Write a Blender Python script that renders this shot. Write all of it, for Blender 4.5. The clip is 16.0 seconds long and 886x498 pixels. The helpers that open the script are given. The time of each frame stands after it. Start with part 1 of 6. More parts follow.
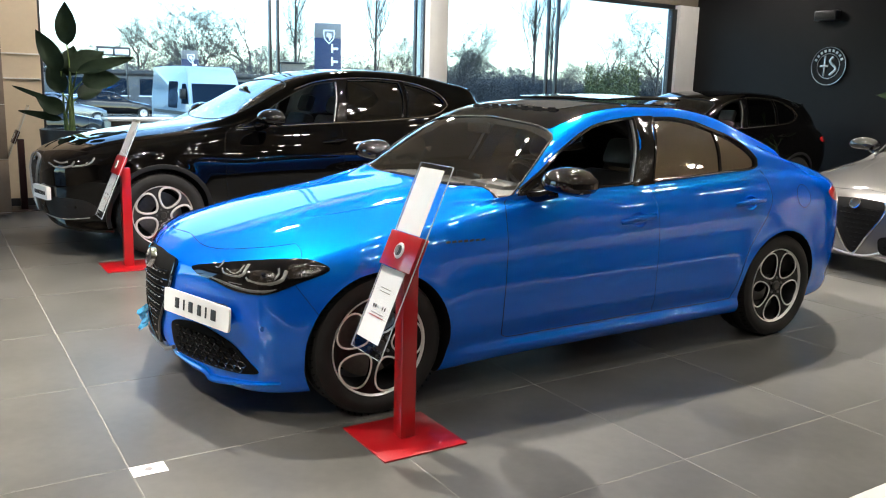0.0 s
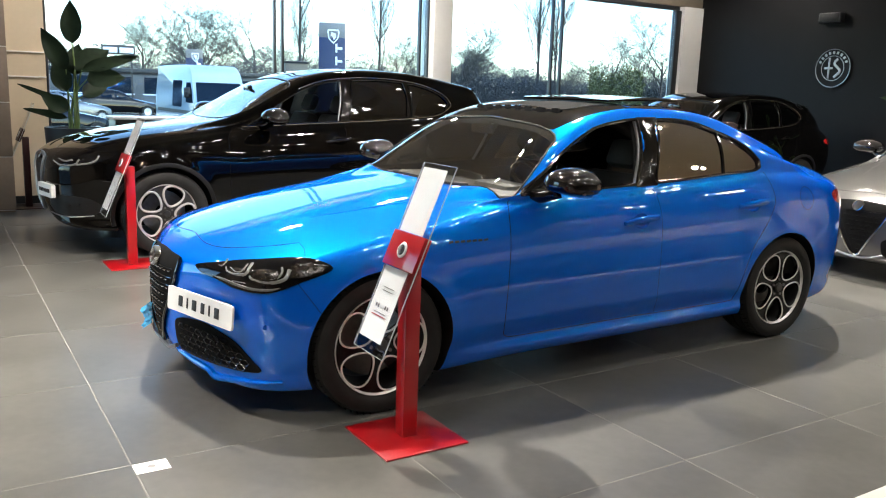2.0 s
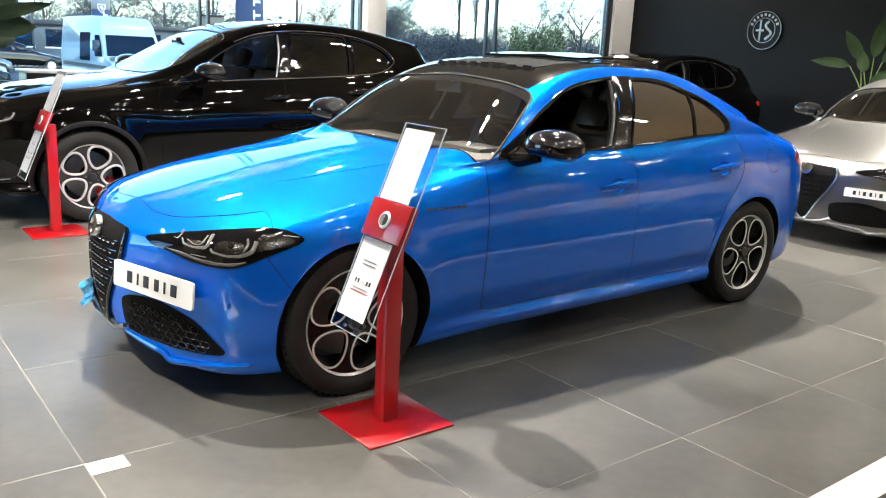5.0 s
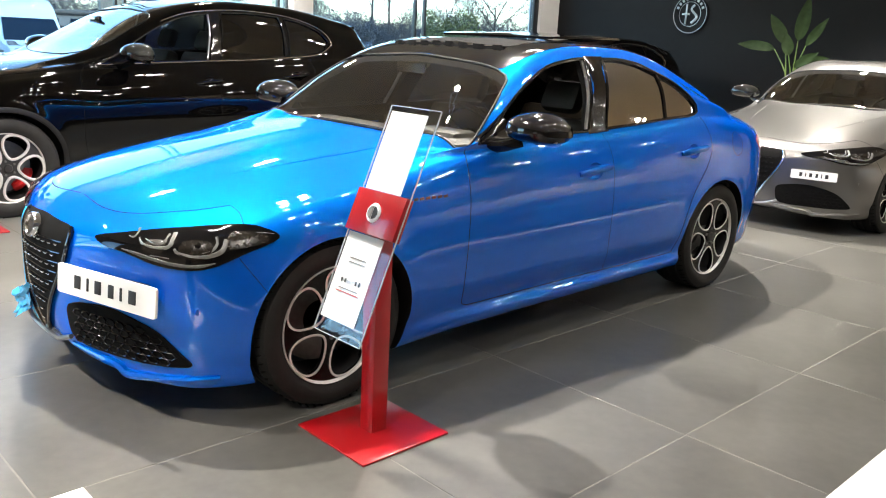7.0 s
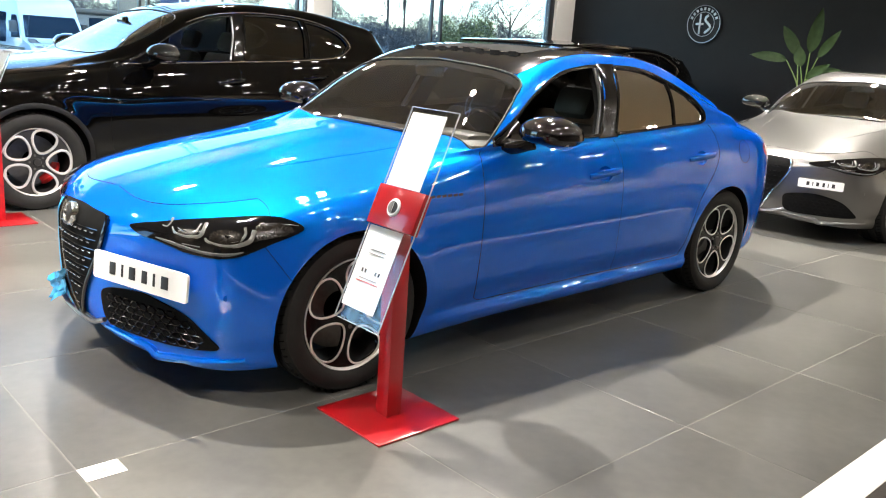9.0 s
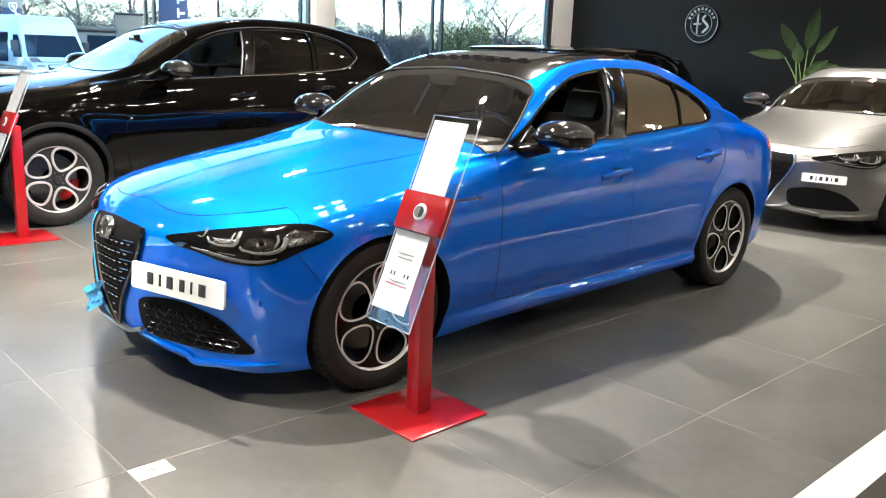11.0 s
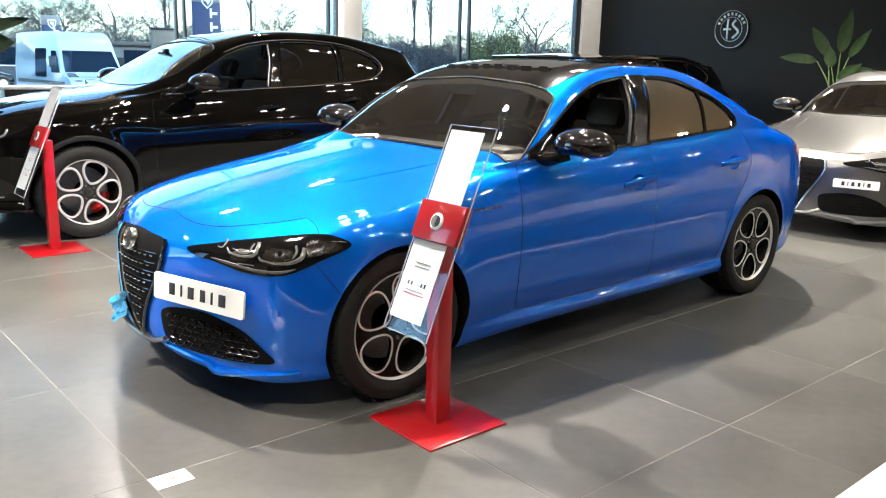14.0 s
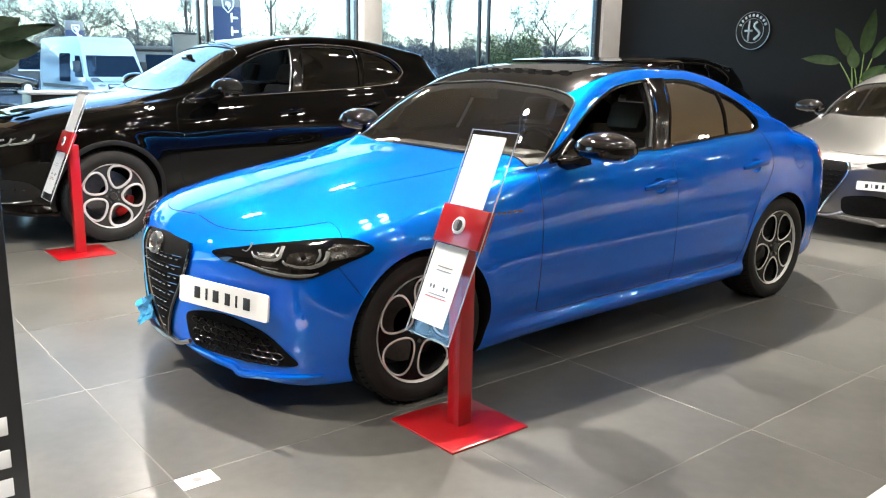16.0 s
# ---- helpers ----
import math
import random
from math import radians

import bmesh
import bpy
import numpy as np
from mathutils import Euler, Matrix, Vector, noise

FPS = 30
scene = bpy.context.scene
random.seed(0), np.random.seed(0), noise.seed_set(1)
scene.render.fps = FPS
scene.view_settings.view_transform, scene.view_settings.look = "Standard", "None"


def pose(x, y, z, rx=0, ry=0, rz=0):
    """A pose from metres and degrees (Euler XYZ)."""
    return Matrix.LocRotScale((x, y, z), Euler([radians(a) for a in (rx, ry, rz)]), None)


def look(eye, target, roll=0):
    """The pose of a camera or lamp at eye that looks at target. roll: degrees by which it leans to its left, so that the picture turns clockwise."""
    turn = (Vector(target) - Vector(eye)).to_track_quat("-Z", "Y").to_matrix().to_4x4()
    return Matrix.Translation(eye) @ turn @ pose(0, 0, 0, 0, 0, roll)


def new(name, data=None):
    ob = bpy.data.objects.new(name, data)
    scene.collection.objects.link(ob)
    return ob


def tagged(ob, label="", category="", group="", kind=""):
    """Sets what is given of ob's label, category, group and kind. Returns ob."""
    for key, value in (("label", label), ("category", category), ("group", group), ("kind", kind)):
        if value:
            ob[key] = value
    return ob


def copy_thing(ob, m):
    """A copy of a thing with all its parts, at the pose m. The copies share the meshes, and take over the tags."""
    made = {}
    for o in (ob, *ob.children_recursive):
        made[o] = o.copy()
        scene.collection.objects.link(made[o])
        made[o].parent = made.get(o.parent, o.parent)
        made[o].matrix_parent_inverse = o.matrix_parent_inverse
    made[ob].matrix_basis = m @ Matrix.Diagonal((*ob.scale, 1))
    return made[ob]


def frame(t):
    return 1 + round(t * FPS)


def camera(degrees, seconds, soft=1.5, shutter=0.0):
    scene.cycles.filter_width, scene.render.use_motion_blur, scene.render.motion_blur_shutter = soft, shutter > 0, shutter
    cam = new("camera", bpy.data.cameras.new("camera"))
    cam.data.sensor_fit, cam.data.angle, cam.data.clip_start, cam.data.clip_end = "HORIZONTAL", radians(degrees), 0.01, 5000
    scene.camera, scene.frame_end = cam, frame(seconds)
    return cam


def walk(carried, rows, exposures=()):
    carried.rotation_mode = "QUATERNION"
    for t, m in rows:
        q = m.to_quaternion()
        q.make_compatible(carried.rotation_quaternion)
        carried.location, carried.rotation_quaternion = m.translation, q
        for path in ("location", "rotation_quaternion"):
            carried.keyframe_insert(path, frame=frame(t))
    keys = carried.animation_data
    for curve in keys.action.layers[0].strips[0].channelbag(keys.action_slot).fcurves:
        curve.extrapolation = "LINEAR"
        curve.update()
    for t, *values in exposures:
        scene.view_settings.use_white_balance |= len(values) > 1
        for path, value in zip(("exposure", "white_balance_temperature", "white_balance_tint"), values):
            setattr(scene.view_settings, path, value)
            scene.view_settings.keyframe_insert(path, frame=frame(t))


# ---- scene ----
cam = camera(56.6, 16.0, soft=1.1)
PATH = [
    (0, (-0.583, -3.147, 1.475), (0.47, -1.489, 1.097), 1.7),
    (0.5, (-0.579, -3.144, 1.477), (0.463, -1.478, 1.107), 2.0),
    (1, (-0.581, -3.147, 1.48), (0.478, -1.491, 1.114), 2.0),
    (1.5, (-0.585, -3.156, 1.475), (0.463, -1.493, 1.103), 2.0),
    (2, (-0.588, -3.156, 1.476), (0.459, -1.494, 1.098), 2.0),
    (2.5, (-0.585, -3.157, 1.477), (0.458, -1.494, 1.093), 2.1),
    (3, (-0.589, -3.145, 1.469), (0.453, -1.484, 1.072), 2.2),
    (3.5, (-0.582, -3.14, 1.47), (0.455, -1.479, 1.061), 2.5),
    (4, (-0.6, -3.093, 1.462), (0.409, -1.422, 1.028), 2.6),
    (4.5, (-0.63, -2.932, 1.448), (0.52, -1.367, 0.97), 2.4),
    (4.7, (-0.638, -2.869, 1.449), (0.538, -1.322, 0.975), 2.6),
    (6.8, (-0.671, -2.401, 1.405), (0.664, -0.993, 0.921), 2.9),
    (7, (-0.686, -2.396, 1.401), (0.664, -1.003, 0.913), 3.0),
    (7.5, (-0.711, -2.379, 1.4), (0.656, -1.0, 0.919), 3.4),
    (8, (-0.743, -2.383, 1.401), (0.611, -0.997, 0.906), 3.2),
    (8.5, (-0.763, -2.422, 1.402), (0.605, -1.045, 0.919), 3.1),
    (9, (-0.814, -2.505, 1.402), (0.519, -1.093, 0.924), 4.0),
    (11.5, (-0.974, -2.543, 1.414), (0.358, -1.125, 0.952), 2.1),
    (12, (-0.96, -2.546, 1.413), (0.366, -1.122, 0.956), 2.0),
    (12.5, (-0.944, -2.56, 1.412), (0.37, -1.12, 0.966), 1.4),
    (13, (-0.932, -2.573, 1.412), (0.358, -1.113, 0.958), 1.6),
    (13.5, (-0.932, -2.58, 1.417), (0.345, -1.108, 0.965), 1.4),
    (14, (-0.924, -2.579, 1.415), (0.352, -1.105, 0.97), 1.4),
    (14.5, (-0.922, -2.573, 1.415), (0.36, -1.104, 0.97), 1.5),
    (15, (-0.924, -2.566, 1.411), (0.357, -1.096, 0.967), 1.6),
    (15.5, (-0.927, -2.564, 1.415), (0.331, -1.073, 0.977), 1.4),
    (16, (-0.946, -2.587, 1.425), (0.295, -1.083, 0.985), 1.1),
]
walk(cam, [(t, look(eye, target, roll)) for t, eye, target, roll in PATH], [(0.0, 2.47), (3.5, 2.51), (4.5, 2.70), (6.0, 2.84), (9.0, 2.90), (12.0, 2.84), (16.0, 2.78)])

# ---- light ----
world = bpy.data.worlds.new("dusk_sky")
scene.world = world
world.use_nodes = True
_nt = world.node_tree
_sky = _nt.nodes.new("ShaderNodeTexSky")
_sky.sky_type = "NISHITA"
_sky.sun_disc = False
_sky.sun_elevation, _sky.sun_rotation = radians(30), radians(150)
_sky.air_density, _sky.dust_density, _sky.ozone_density = 1.0, 0.6, 1.5
_nt.links.new(_sky.outputs[0], _nt.nodes["Background"].inputs[0])
_nt.nodes["Background"].inputs[1].default_value = 0.15
sun = new("sun", bpy.data.lights.new("sun", "SUN"))
sun.data.energy, sun.data.angle, sun.data.color = 0.06, radians(14), (1.0, 0.9, 0.78)
sun.matrix_world = look((0, 0, 0), (-0.5, 0.87, -0.58))
CEILING = 3.7
# last three are added unseen, to brighten walls that the cars mirror
SPOTS = [(-1.9, 1.65, 200), (0.8, 1.65, 190), (3.65, 1.65, 212), (5.7, -1.1, 25), (6.5, 1.65, 255), (9.4, 1.65, 165),
         (-1.6, 4.2, 14), (2.3, 6.1, 50), (4.0, 6.2, 55), (10.3, 6.3, 18), (9.6, 3.6, 20),
         (-2.4, -1.5, 165), (-0.1, -3.4, 16), (4.4, -4.7, 16), (7.8, -4.7, 72), (10.3, -4.2, 165)]
ACCENTS = [(0.4, -0.8), (1.7, -0.8), (3.0, -0.8), (4.3, -0.8), (5.6, -0.8), (2.1, -2.6), (4.6, -2.6), (2.4, 2.6), (5.2, 2.6), (2.6, 0.6), (3.6, -3.8), (8.4, -3.8)]



# ---- materials ----
def material(name, base, rough=0.5, metal=0.0, coat=0.0, noise_amt=0.0, scale=8.0, bump=0.0, bump_scale=60.0, spread=0.0, emit=0.0, spec=0.5, rough_var=0.0):
    """A surface with grain at two scales, bump, and a slight change from piece to piece."""
    m = bpy.data.materials.new(name)
    m.use_nodes = True
    n, l = m.node_tree.nodes, m.node_tree.links
    b = n["Principled BSDF"]
    b.inputs["Base Color"].default_value = (*base, 1)
    b.inputs["Roughness"].default_value = rough
    b.inputs["Metallic"].default_value = metal
    b.inputs["Coat Weight"].default_value = coat
    b.inputs["Coat Roughness"].default_value = 0.03
    b.inputs["Specular IOR Level"].default_value = spec
    if emit:
        b.inputs["Emission Color"].default_value = (*base, 1)
        b.inputs["Emission Strength"].default_value = emit
    co = n.new("ShaderNodeTexCoord")
    if noise_amt or spread or rough_var:
        big = n.new("ShaderNodeTexNoise")
        big.inputs["Scale"].default_value, big.inputs["Detail"].default_value = scale, 6
        l.new(co.outputs["Object"], big.inputs["Vector"])
        fine = n.new("ShaderNodeTexNoise")
        fine.inputs["Scale"].default_value, fine.inputs["Detail"].default_value = scale * 9, 4
        l.new(co.outputs["Object"], fine.inputs["Vector"])
        add = n.new("ShaderNodeMath")
        add.operation = "MULTIPLY_ADD"
        l.new(fine.outputs["Fac"], add.inputs[0])
        add.inputs[1].default_value = 0.45
        l.new(big.outputs["Fac"], add.inputs[2])
        rng = n.new("ShaderNodeMapRange")
        rng.inputs["From Min"].default_value, rng.inputs["From Max"].default_value = 0.4, 1.05
        rng.inputs["To Min"].default_value, rng.inputs["To Max"].default_value = 1 - noise_amt, 1 + noise_amt
        l.new(add.outputs[0], rng.inputs["Value"])
        value = rng.outputs[0]
        if spread:
            info = n.new("ShaderNodeObjectInfo")
            r2 = n.new("ShaderNodeMapRange")
            r2.inputs["To Min"].default_value, r2.inputs["To Max"].default_value = 1 - spread, 1 + spread
            l.new(info.outputs["Random"], r2.inputs["Value"])
            mul = n.new("ShaderNodeMath")
            mul.operation = "MULTIPLY"
            l.new(value, mul.inputs[0])
            l.new(r2.outputs[0], mul.inputs[1])
            value = mul.outputs[0]
        mix = n.new("ShaderNodeVectorMath")
        mix.operation = "SCALE"
        mix.inputs[0].default_value = base
        l.new(value, mix.inputs["Scale"])
        l.new(mix.outputs[0], b.inputs["Base Color"])
        if rough_var:
            r3 = n.new("ShaderNodeMapRange")
            r3.inputs["From Min"].default_value, r3.inputs["From Max"].default_value = 0.4, 1.05
            r3.inputs["To Min"].default_value, r3.inputs["To Max"].default_value = rough - rough_var, rough + rough_var
            l.new(add.outputs[0], r3.inputs["Value"])
            l.new(r3.outputs[0], b.inputs["Roughness"])
    if bump:
        bn = n.new("ShaderNodeTexNoise")
        bn.inputs["Scale"].default_value, bn.inputs["Detail"].default_value = bump_scale, 5
        l.new(co.outputs["Object"], bn.inputs["Vector"])
        bp = n.new("ShaderNodeBump")
        bp.inputs["Strength"].default_value, bp.inputs["Distance"].default_value = bump, 0.01
        l.new(bn.outputs["Fac"], bp.inputs["Height"])
        l.new(bp.outputs[0], b.inputs["Normal"])
    return m


def paint(name, base, metal, rough, flake=0.25, coat_ior=1.5):
    """Car paint: a metallic base with fine flakes under a clear coat."""
    m = material(name, base, rough, metal, coat=1.0)
    n, l = m.node_tree.nodes, m.node_tree.links
    b = n["Principled BSDF"]
    co, vor = n["Texture Coordinate"], n.new("ShaderNodeTexVoronoi")
    vor.inputs["Scale"].default_value = 900
    l.new(co.outputs["Object"], vor.inputs["Vector"])
    rng = n.new("ShaderNodeMapRange")
    rng.inputs["To Min"].default_value, rng.inputs["To Max"].default_value = 1 - flake, 1 + flake
    l.new(vor.outputs["Color"], rng.inputs["Value"])
    mix = n.new("ShaderNodeVectorMath")
    mix.operation = "SCALE"
    mix.inputs[0].default_value = base
    l.new(rng.outputs[0], mix.inputs["Scale"])
    l.new(mix.outputs[0], b.inputs["Base Color"])
    b.inputs["Specular IOR Level"].default_value = 0.0
    b.inputs["Coat Roughness"].default_value = 0.012
    b.inputs["Coat IOR"].default_value = coat_ior
    return m


def glass(name, tint, rough=0.0, mirror=0.06, rise=3.6):
    """A thin pane: clear or tinted see-through with a mirror gloss that grows towards grazing angles."""
    m = bpy.data.materials.new(name)
    m.use_nodes = True
    n, l = m.node_tree.nodes, m.node_tree.links
    n.remove(n["Principled BSDF"])
    out = n["Material Output"]
    tr, gl, mx, fr = n.new("ShaderNodeBsdfTransparent"), n.new("ShaderNodeBsdfGlossy"), n.new("ShaderNodeMixShader"), n.new("ShaderNodeLayerWeight")
    tr.inputs[0].default_value = (*tint, 1)
    gl.inputs["Roughness"].default_value = rough
    fr.inputs[0].default_value = 0.5
    pw, ma = n.new("ShaderNodeMath"), n.new("ShaderNodeMath")
    pw.operation, ma.operation = "POWER", "MULTIPLY_ADD"
    pw.inputs[1].default_value = rise
    ma.inputs[1].default_value, ma.inputs[2].default_value = 0.9, mirror
    l.new(fr.outputs["Facing"], pw.inputs[0])
    l.new(pw.outputs[0], ma.inputs[0])
    l.new(ma.outputs[0], mx.inputs[0])
    l.new(tr.outputs[0], mx.inputs[1])
    l.new(gl.outputs[0], mx.inputs[2])
    l.new(mx.outputs[0], out.inputs[0])
    return m


BLUE = paint("blue_paint", (0.0, 0.069, 0.56), 0.0, 0.5)


def pearl(m, tint, rough, share, coat_ior=1.5):
    """Bright mica flakes mixed into the colour coat, under one clear coat."""
    n, l = m.node_tree.nodes, m.node_tree.links
    colour, mica, mix = n["Principled BSDF"], n.new("ShaderNodeBsdfAnisotropic"), n.new("ShaderNodeMixShader")
    clear, edge, layers = n.new("ShaderNodeBsdfAnisotropic"), n.new("ShaderNodeFresnel"), n.new("ShaderNodeMixShader")
    colour.inputs["Coat Weight"].default_value = 0.0
    mica.inputs["Color"].default_value, mica.inputs["Roughness"].default_value = (*tint, 1), rough
    clear.inputs["Color"].default_value, clear.inputs["Roughness"].default_value = (1, 1, 1, 1), 0.015
    edge.inputs["IOR"].default_value = coat_ior
    mix.inputs[0].default_value = share
    l.new(colour.outputs[0], mix.inputs[1])
    l.new(mica.outputs[0], mix.inputs[2])
    l.new(edge.outputs[0], layers.inputs[0])
    l.new(mix.outputs[0], layers.inputs[1])
    l.new(clear.outputs[0], layers.inputs[2])
    l.new(layers.outputs[0], n["Material Output"].inputs[0])


pearl(BLUE, (0.0, 0.50, 1.0), 0.42, 0.16, 1.58)
BLACKP = paint("black_paint", (0.0014, 0.0013, 0.0013), 0.0, 0.5, 0.4, 1.42)
SILVER = paint("silver_paint", (0.20, 0.197, 0.19), 0.9, 0.34, 0.2)
RIMBLACK = material("black_rim_lacquer", (0.004, 0.004, 0.004), 0.22, spec=0.3, noise_amt=0.1, scale=30)
GLOSS = material("gloss_black", (0.004, 0.004, 0.0045), 0.10, coat=0.5, noise_amt=0.1, scale=30)
PLASTIC = material("black_plastic", (0.009, 0.009, 0.0095), 0.5, spec=0.3, noise_amt=0.2, scale=30, bump=0.1, bump_scale=300)
WELL = material("wheel_well_lining", (0.006, 0.006, 0.006), 0.9, spec=0.1, noise_amt=0.3, scale=20)
CABIN = material("dark_cabin_lining", (0.018, 0.018, 0.019), 0.8, noise_amt=0.2, scale=15, bump=0.1, bump_scale=200)
SEATM = material("grey_seat_leather", (0.05, 0.049, 0.047), 0.5, noise_amt=0.2, scale=18, bump=0.15, bump_scale=120)
DASHM = material("dashboard_plastic", (0.07, 0.069, 0.066), 0.6, noise_amt=0.15, scale=20, bump=0.1, bump_scale=250)
RUBBER = material("tyre_rubber", (0.015, 0.0147, 0.0143), 0.6, spec=0.25, noise_amt=0.25, scale=14, bump=0.15, bump_scale=150)
ALLOY = material("machined_alloy", (0.74, 0.73, 0.71), 0.42, 0.45, noise_amt=0.08, scale=30)
ALLOYG = material("silver_alloy", (0.58, 0.57, 0.56), 0.40, 0.5, noise_amt=0.08, scale=30)
SPOKE = material("dark_alloy", (0.05, 0.048, 0.046), 0.40, 0.6, noise_amt=0.1, scale=30)
STEEL = material("brake_steel", (0.16, 0.155, 0.15), 0.45, 0.9, noise_amt=0.2, scale=40)
CHROME = material("chrome", (0.75, 0.75, 0.76), 0.12, 1.0, noise_amt=0.03, scale=30)
SATIN = material("satin_chrome", (0.42, 0.42, 0.42), 0.35, 1.0, noise_amt=0.05, scale=30)
REDCAL = material("red_caliper", (0.50, 0.012, 0.012), 0.35, coat=0.4, noise_amt=0.1)
WINDSCREEN = glass("windscreen_glass", (0.86, 0.87, 0.84), mirror=0.16, rise=2.6)
SIDEGLASS = glass("side_glass", (0.50, 0.52, 0.50))
SUVGLASS = glass("dark_side_glass", (0.10, 0.095, 0.085), mirror=0.10)
PRIVACY = glass("privacy_glass", (0.16, 0.135, 0.10), mirror=0.76)
LAMPCHROME = material("lamp_satin_chrome", (0.13, 0.13, 0.13), 0.35, 0.6, noise_amt=0.2, scale=60)
LAMPBOWL = material("lamp_smoky_reflector", (0.017, 0.0135, 0.010), 0.22, 0.1, noise_amt=0.4, scale=70)
LENS = material("headlamp_lens", (0.20, 0.197, 0.19), 0.22, 0.1, coat=1.0, noise_amt=0.2, scale=60)
LAMPGLASS = material("headlamp_dark_glass", (0.004, 0.004, 0.0045), 0.05, spec=0.45, noise_amt=0.1)
TAILRED = material("tail_lamp_red", (0.45, 0.012, 0.012), 0.12, coat=1.0)
PLATEM = material("white_plate", (0.80, 0.80, 0.78), 0.32, noise_amt=0.03, scale=12)
INK = material("dark_print", (0.02, 0.02, 0.022), 0.5, noise_amt=0.1)
FILM = material("blue_protective_film", (0.05, 0.40, 0.75), 0.25, coat=0.7, noise_amt=0.15, scale=25)
REDM = material("red_lacquered_steel", (0.36, 0.006, 0.010), 0.28, coat=0.5, noise_amt=0.06, scale=9, bump=0.02, bump_scale=80)
# the stands' red darkened in its colour, for the one standing in shade
REDSHADE = material("shaded_red_steel", (0.030, 0.006, 0.006), 0.35, coat=0.3, noise_amt=0.08, scale=9)
ACRYLIC = glass("clear_acrylic", (0.94, 0.96, 0.97), mirror=0.03)
PAPER = material("white_paper", (0.84, 0.84, 0.83), 0.45, noise_amt=0.03, scale=20)
TILE = material("grey_porcelain_tile", (0.090, 0.088, 0.080), 0.30, noise_amt=0.38, scale=1.9, bump=0.015, bump_scale=220, spread=0.05, rough_var=0.025)
GROUT = material("pale_grout", (0.20, 0.196, 0.18), 0.9, noise_amt=0.12, scale=20)
BROWNFLOOR = material("brown_floor", (0.026, 0.019, 0.014), 0.45, noise_amt=0.25, scale=3, bump=0.05, bump_scale=60)
STRIPM = material("white_inlay", (0.80, 0.78, 0.72), 0.4, noise_amt=0.04, scale=6)
DARKWALL = material("dark_wall_panel", (0.0065, 0.0067, 0.0076), 0.6, spec=0.18, noise_amt=0.15, scale=2.5, bump=0.03, bump_scale=150)
WHITEWALL = material("white_wall_paint", (0.74, 0.73, 0.70), 0.6, noise_amt=0.05, scale=3, bump=0.03, bump_scale=120)
BEIGE = material("beige_wall_panel", (0.62, 0.52, 0.38), 0.55, noise_amt=0.06, scale=2.5, bump=0.03, bump_scale=120)
TAUPE = material("taupe_wall_paint", (0.16, 0.132, 0.10), 0.6, noise_amt=0.08, scale=2.5, bump=0.03, bump_scale=120)
BROWNPANEL = material("brown_wall_panel", (0.24, 0.185, 0.14), 0.5, noise_amt=0.15, scale=3, bump=0.04, bump_scale=80)
CEIL = material("ceiling_paint", (0.46, 0.375, 0.25), 0.8, noise_amt=0.05, scale=2)
FRAMEM = material("dark_window_frame", (0.025, 0.027, 0.03), 0.4, 0.3, noise_amt=0.1, scale=12)
PANE = glass("window_pane", (0.81, 0.93, 0.98))
FRESHLEAF = material("fresh_green_leaf", (0.022, 0.042, 0.013), 0.6, spec=0.2, noise_amt=0.3, scale=14, bump=0.1, bump_scale=60)
LEAF = material("dark_green_leaf", (0.011, 0.024, 0.010), 0.6, spec=0.2, noise_amt=0.35, scale=14, bump=0.1, bump_scale=60)
STEM = material("green_stem", (0.12, 0.19, 0.045), 0.5, noise_amt=0.25, scale=20)
POTM = material("dark_planter", (0.03, 0.032, 0.035), 0.4, noise_amt=0.15, scale=10)
SOIL = material("potting_soil", (0.035, 0.024, 0.016), 0.95, noise_amt=0.4, scale=40, bump=0.5, bump_scale=60)
ASPHALT = material("asphalt", (0.045, 0.047, 0.052), 0.85, noise_amt=0.25, scale=1.5, bump=0.2, bump_scale=80)
# white paint dimmed and blued in its colour for the dusk light
VANM = paint("dusk_blue_white_paint", (0.42, 0.50, 0.55), 0.0, 0.35, 0.03)
NAVY = material("navy_sign", (0.012, 0.022, 0.075), 0.4, noise_amt=0.06, scale=5)
GREYSIGN = material("grey_sign", (0.20, 0.19, 0.185), 0.4, noise_amt=0.06, scale=5)
WHITESIGN = material("white_sign", (0.8, 0.82, 0.85), 0.4, noise_amt=0.04, scale=5)
BARK = material("tree_bark", (0.055, 0.048, 0.045), 0.9, noise_amt=0.35, scale=6, bump=0.4, bump_scale=30)
# twig grey lightened and blued: distance haze is put into the colour
HAZEDWOODS = material("hazed_bare_woods", (0.075, 0.078, 0.085), 0.9, noise_amt=0.4, scale=0.6)
HEDGE = material("hedge_leaves", (0.010, 0.015, 0.016), 0.7, noise_amt=0.45, scale=1.2)
YELLOWLEAF = material("yellow_green_leaves", (0.075, 0.085, 0.022), 0.6, noise_amt=0.4, scale=1.5)
CLADDING = material("grey_cladding", (0.08, 0.085, 0.09), 0.5, noise_amt=0.08, scale=0.8)
DARKGLASS = material("dark_far_glass", (0.010, 0.018, 0.030), 0.6, spec=0.0)
LAMPDISC = material("lamp_disc", (1.0, 0.96, 0.90), 0.5, emit=27.0)
# opaque pale colour in place of the light that clear edges catch
EDGEGLINT = material("painted_edge_glint", (0.55, 0.60, 0.62), 0.2, noise_amt=0.1, scale=20)
DARKCHROME = material("dark_satin_chrome", (0.42, 0.375, 0.32), 0.24, 0.9, noise_amt=0.12, scale=30)


# ---- mesh helpers ----
from mathutils.bvhtree import BVHTree
from mathutils.geometry import delaunay_2d_cdt
from mathutils.interpolate import poly_3d_calc


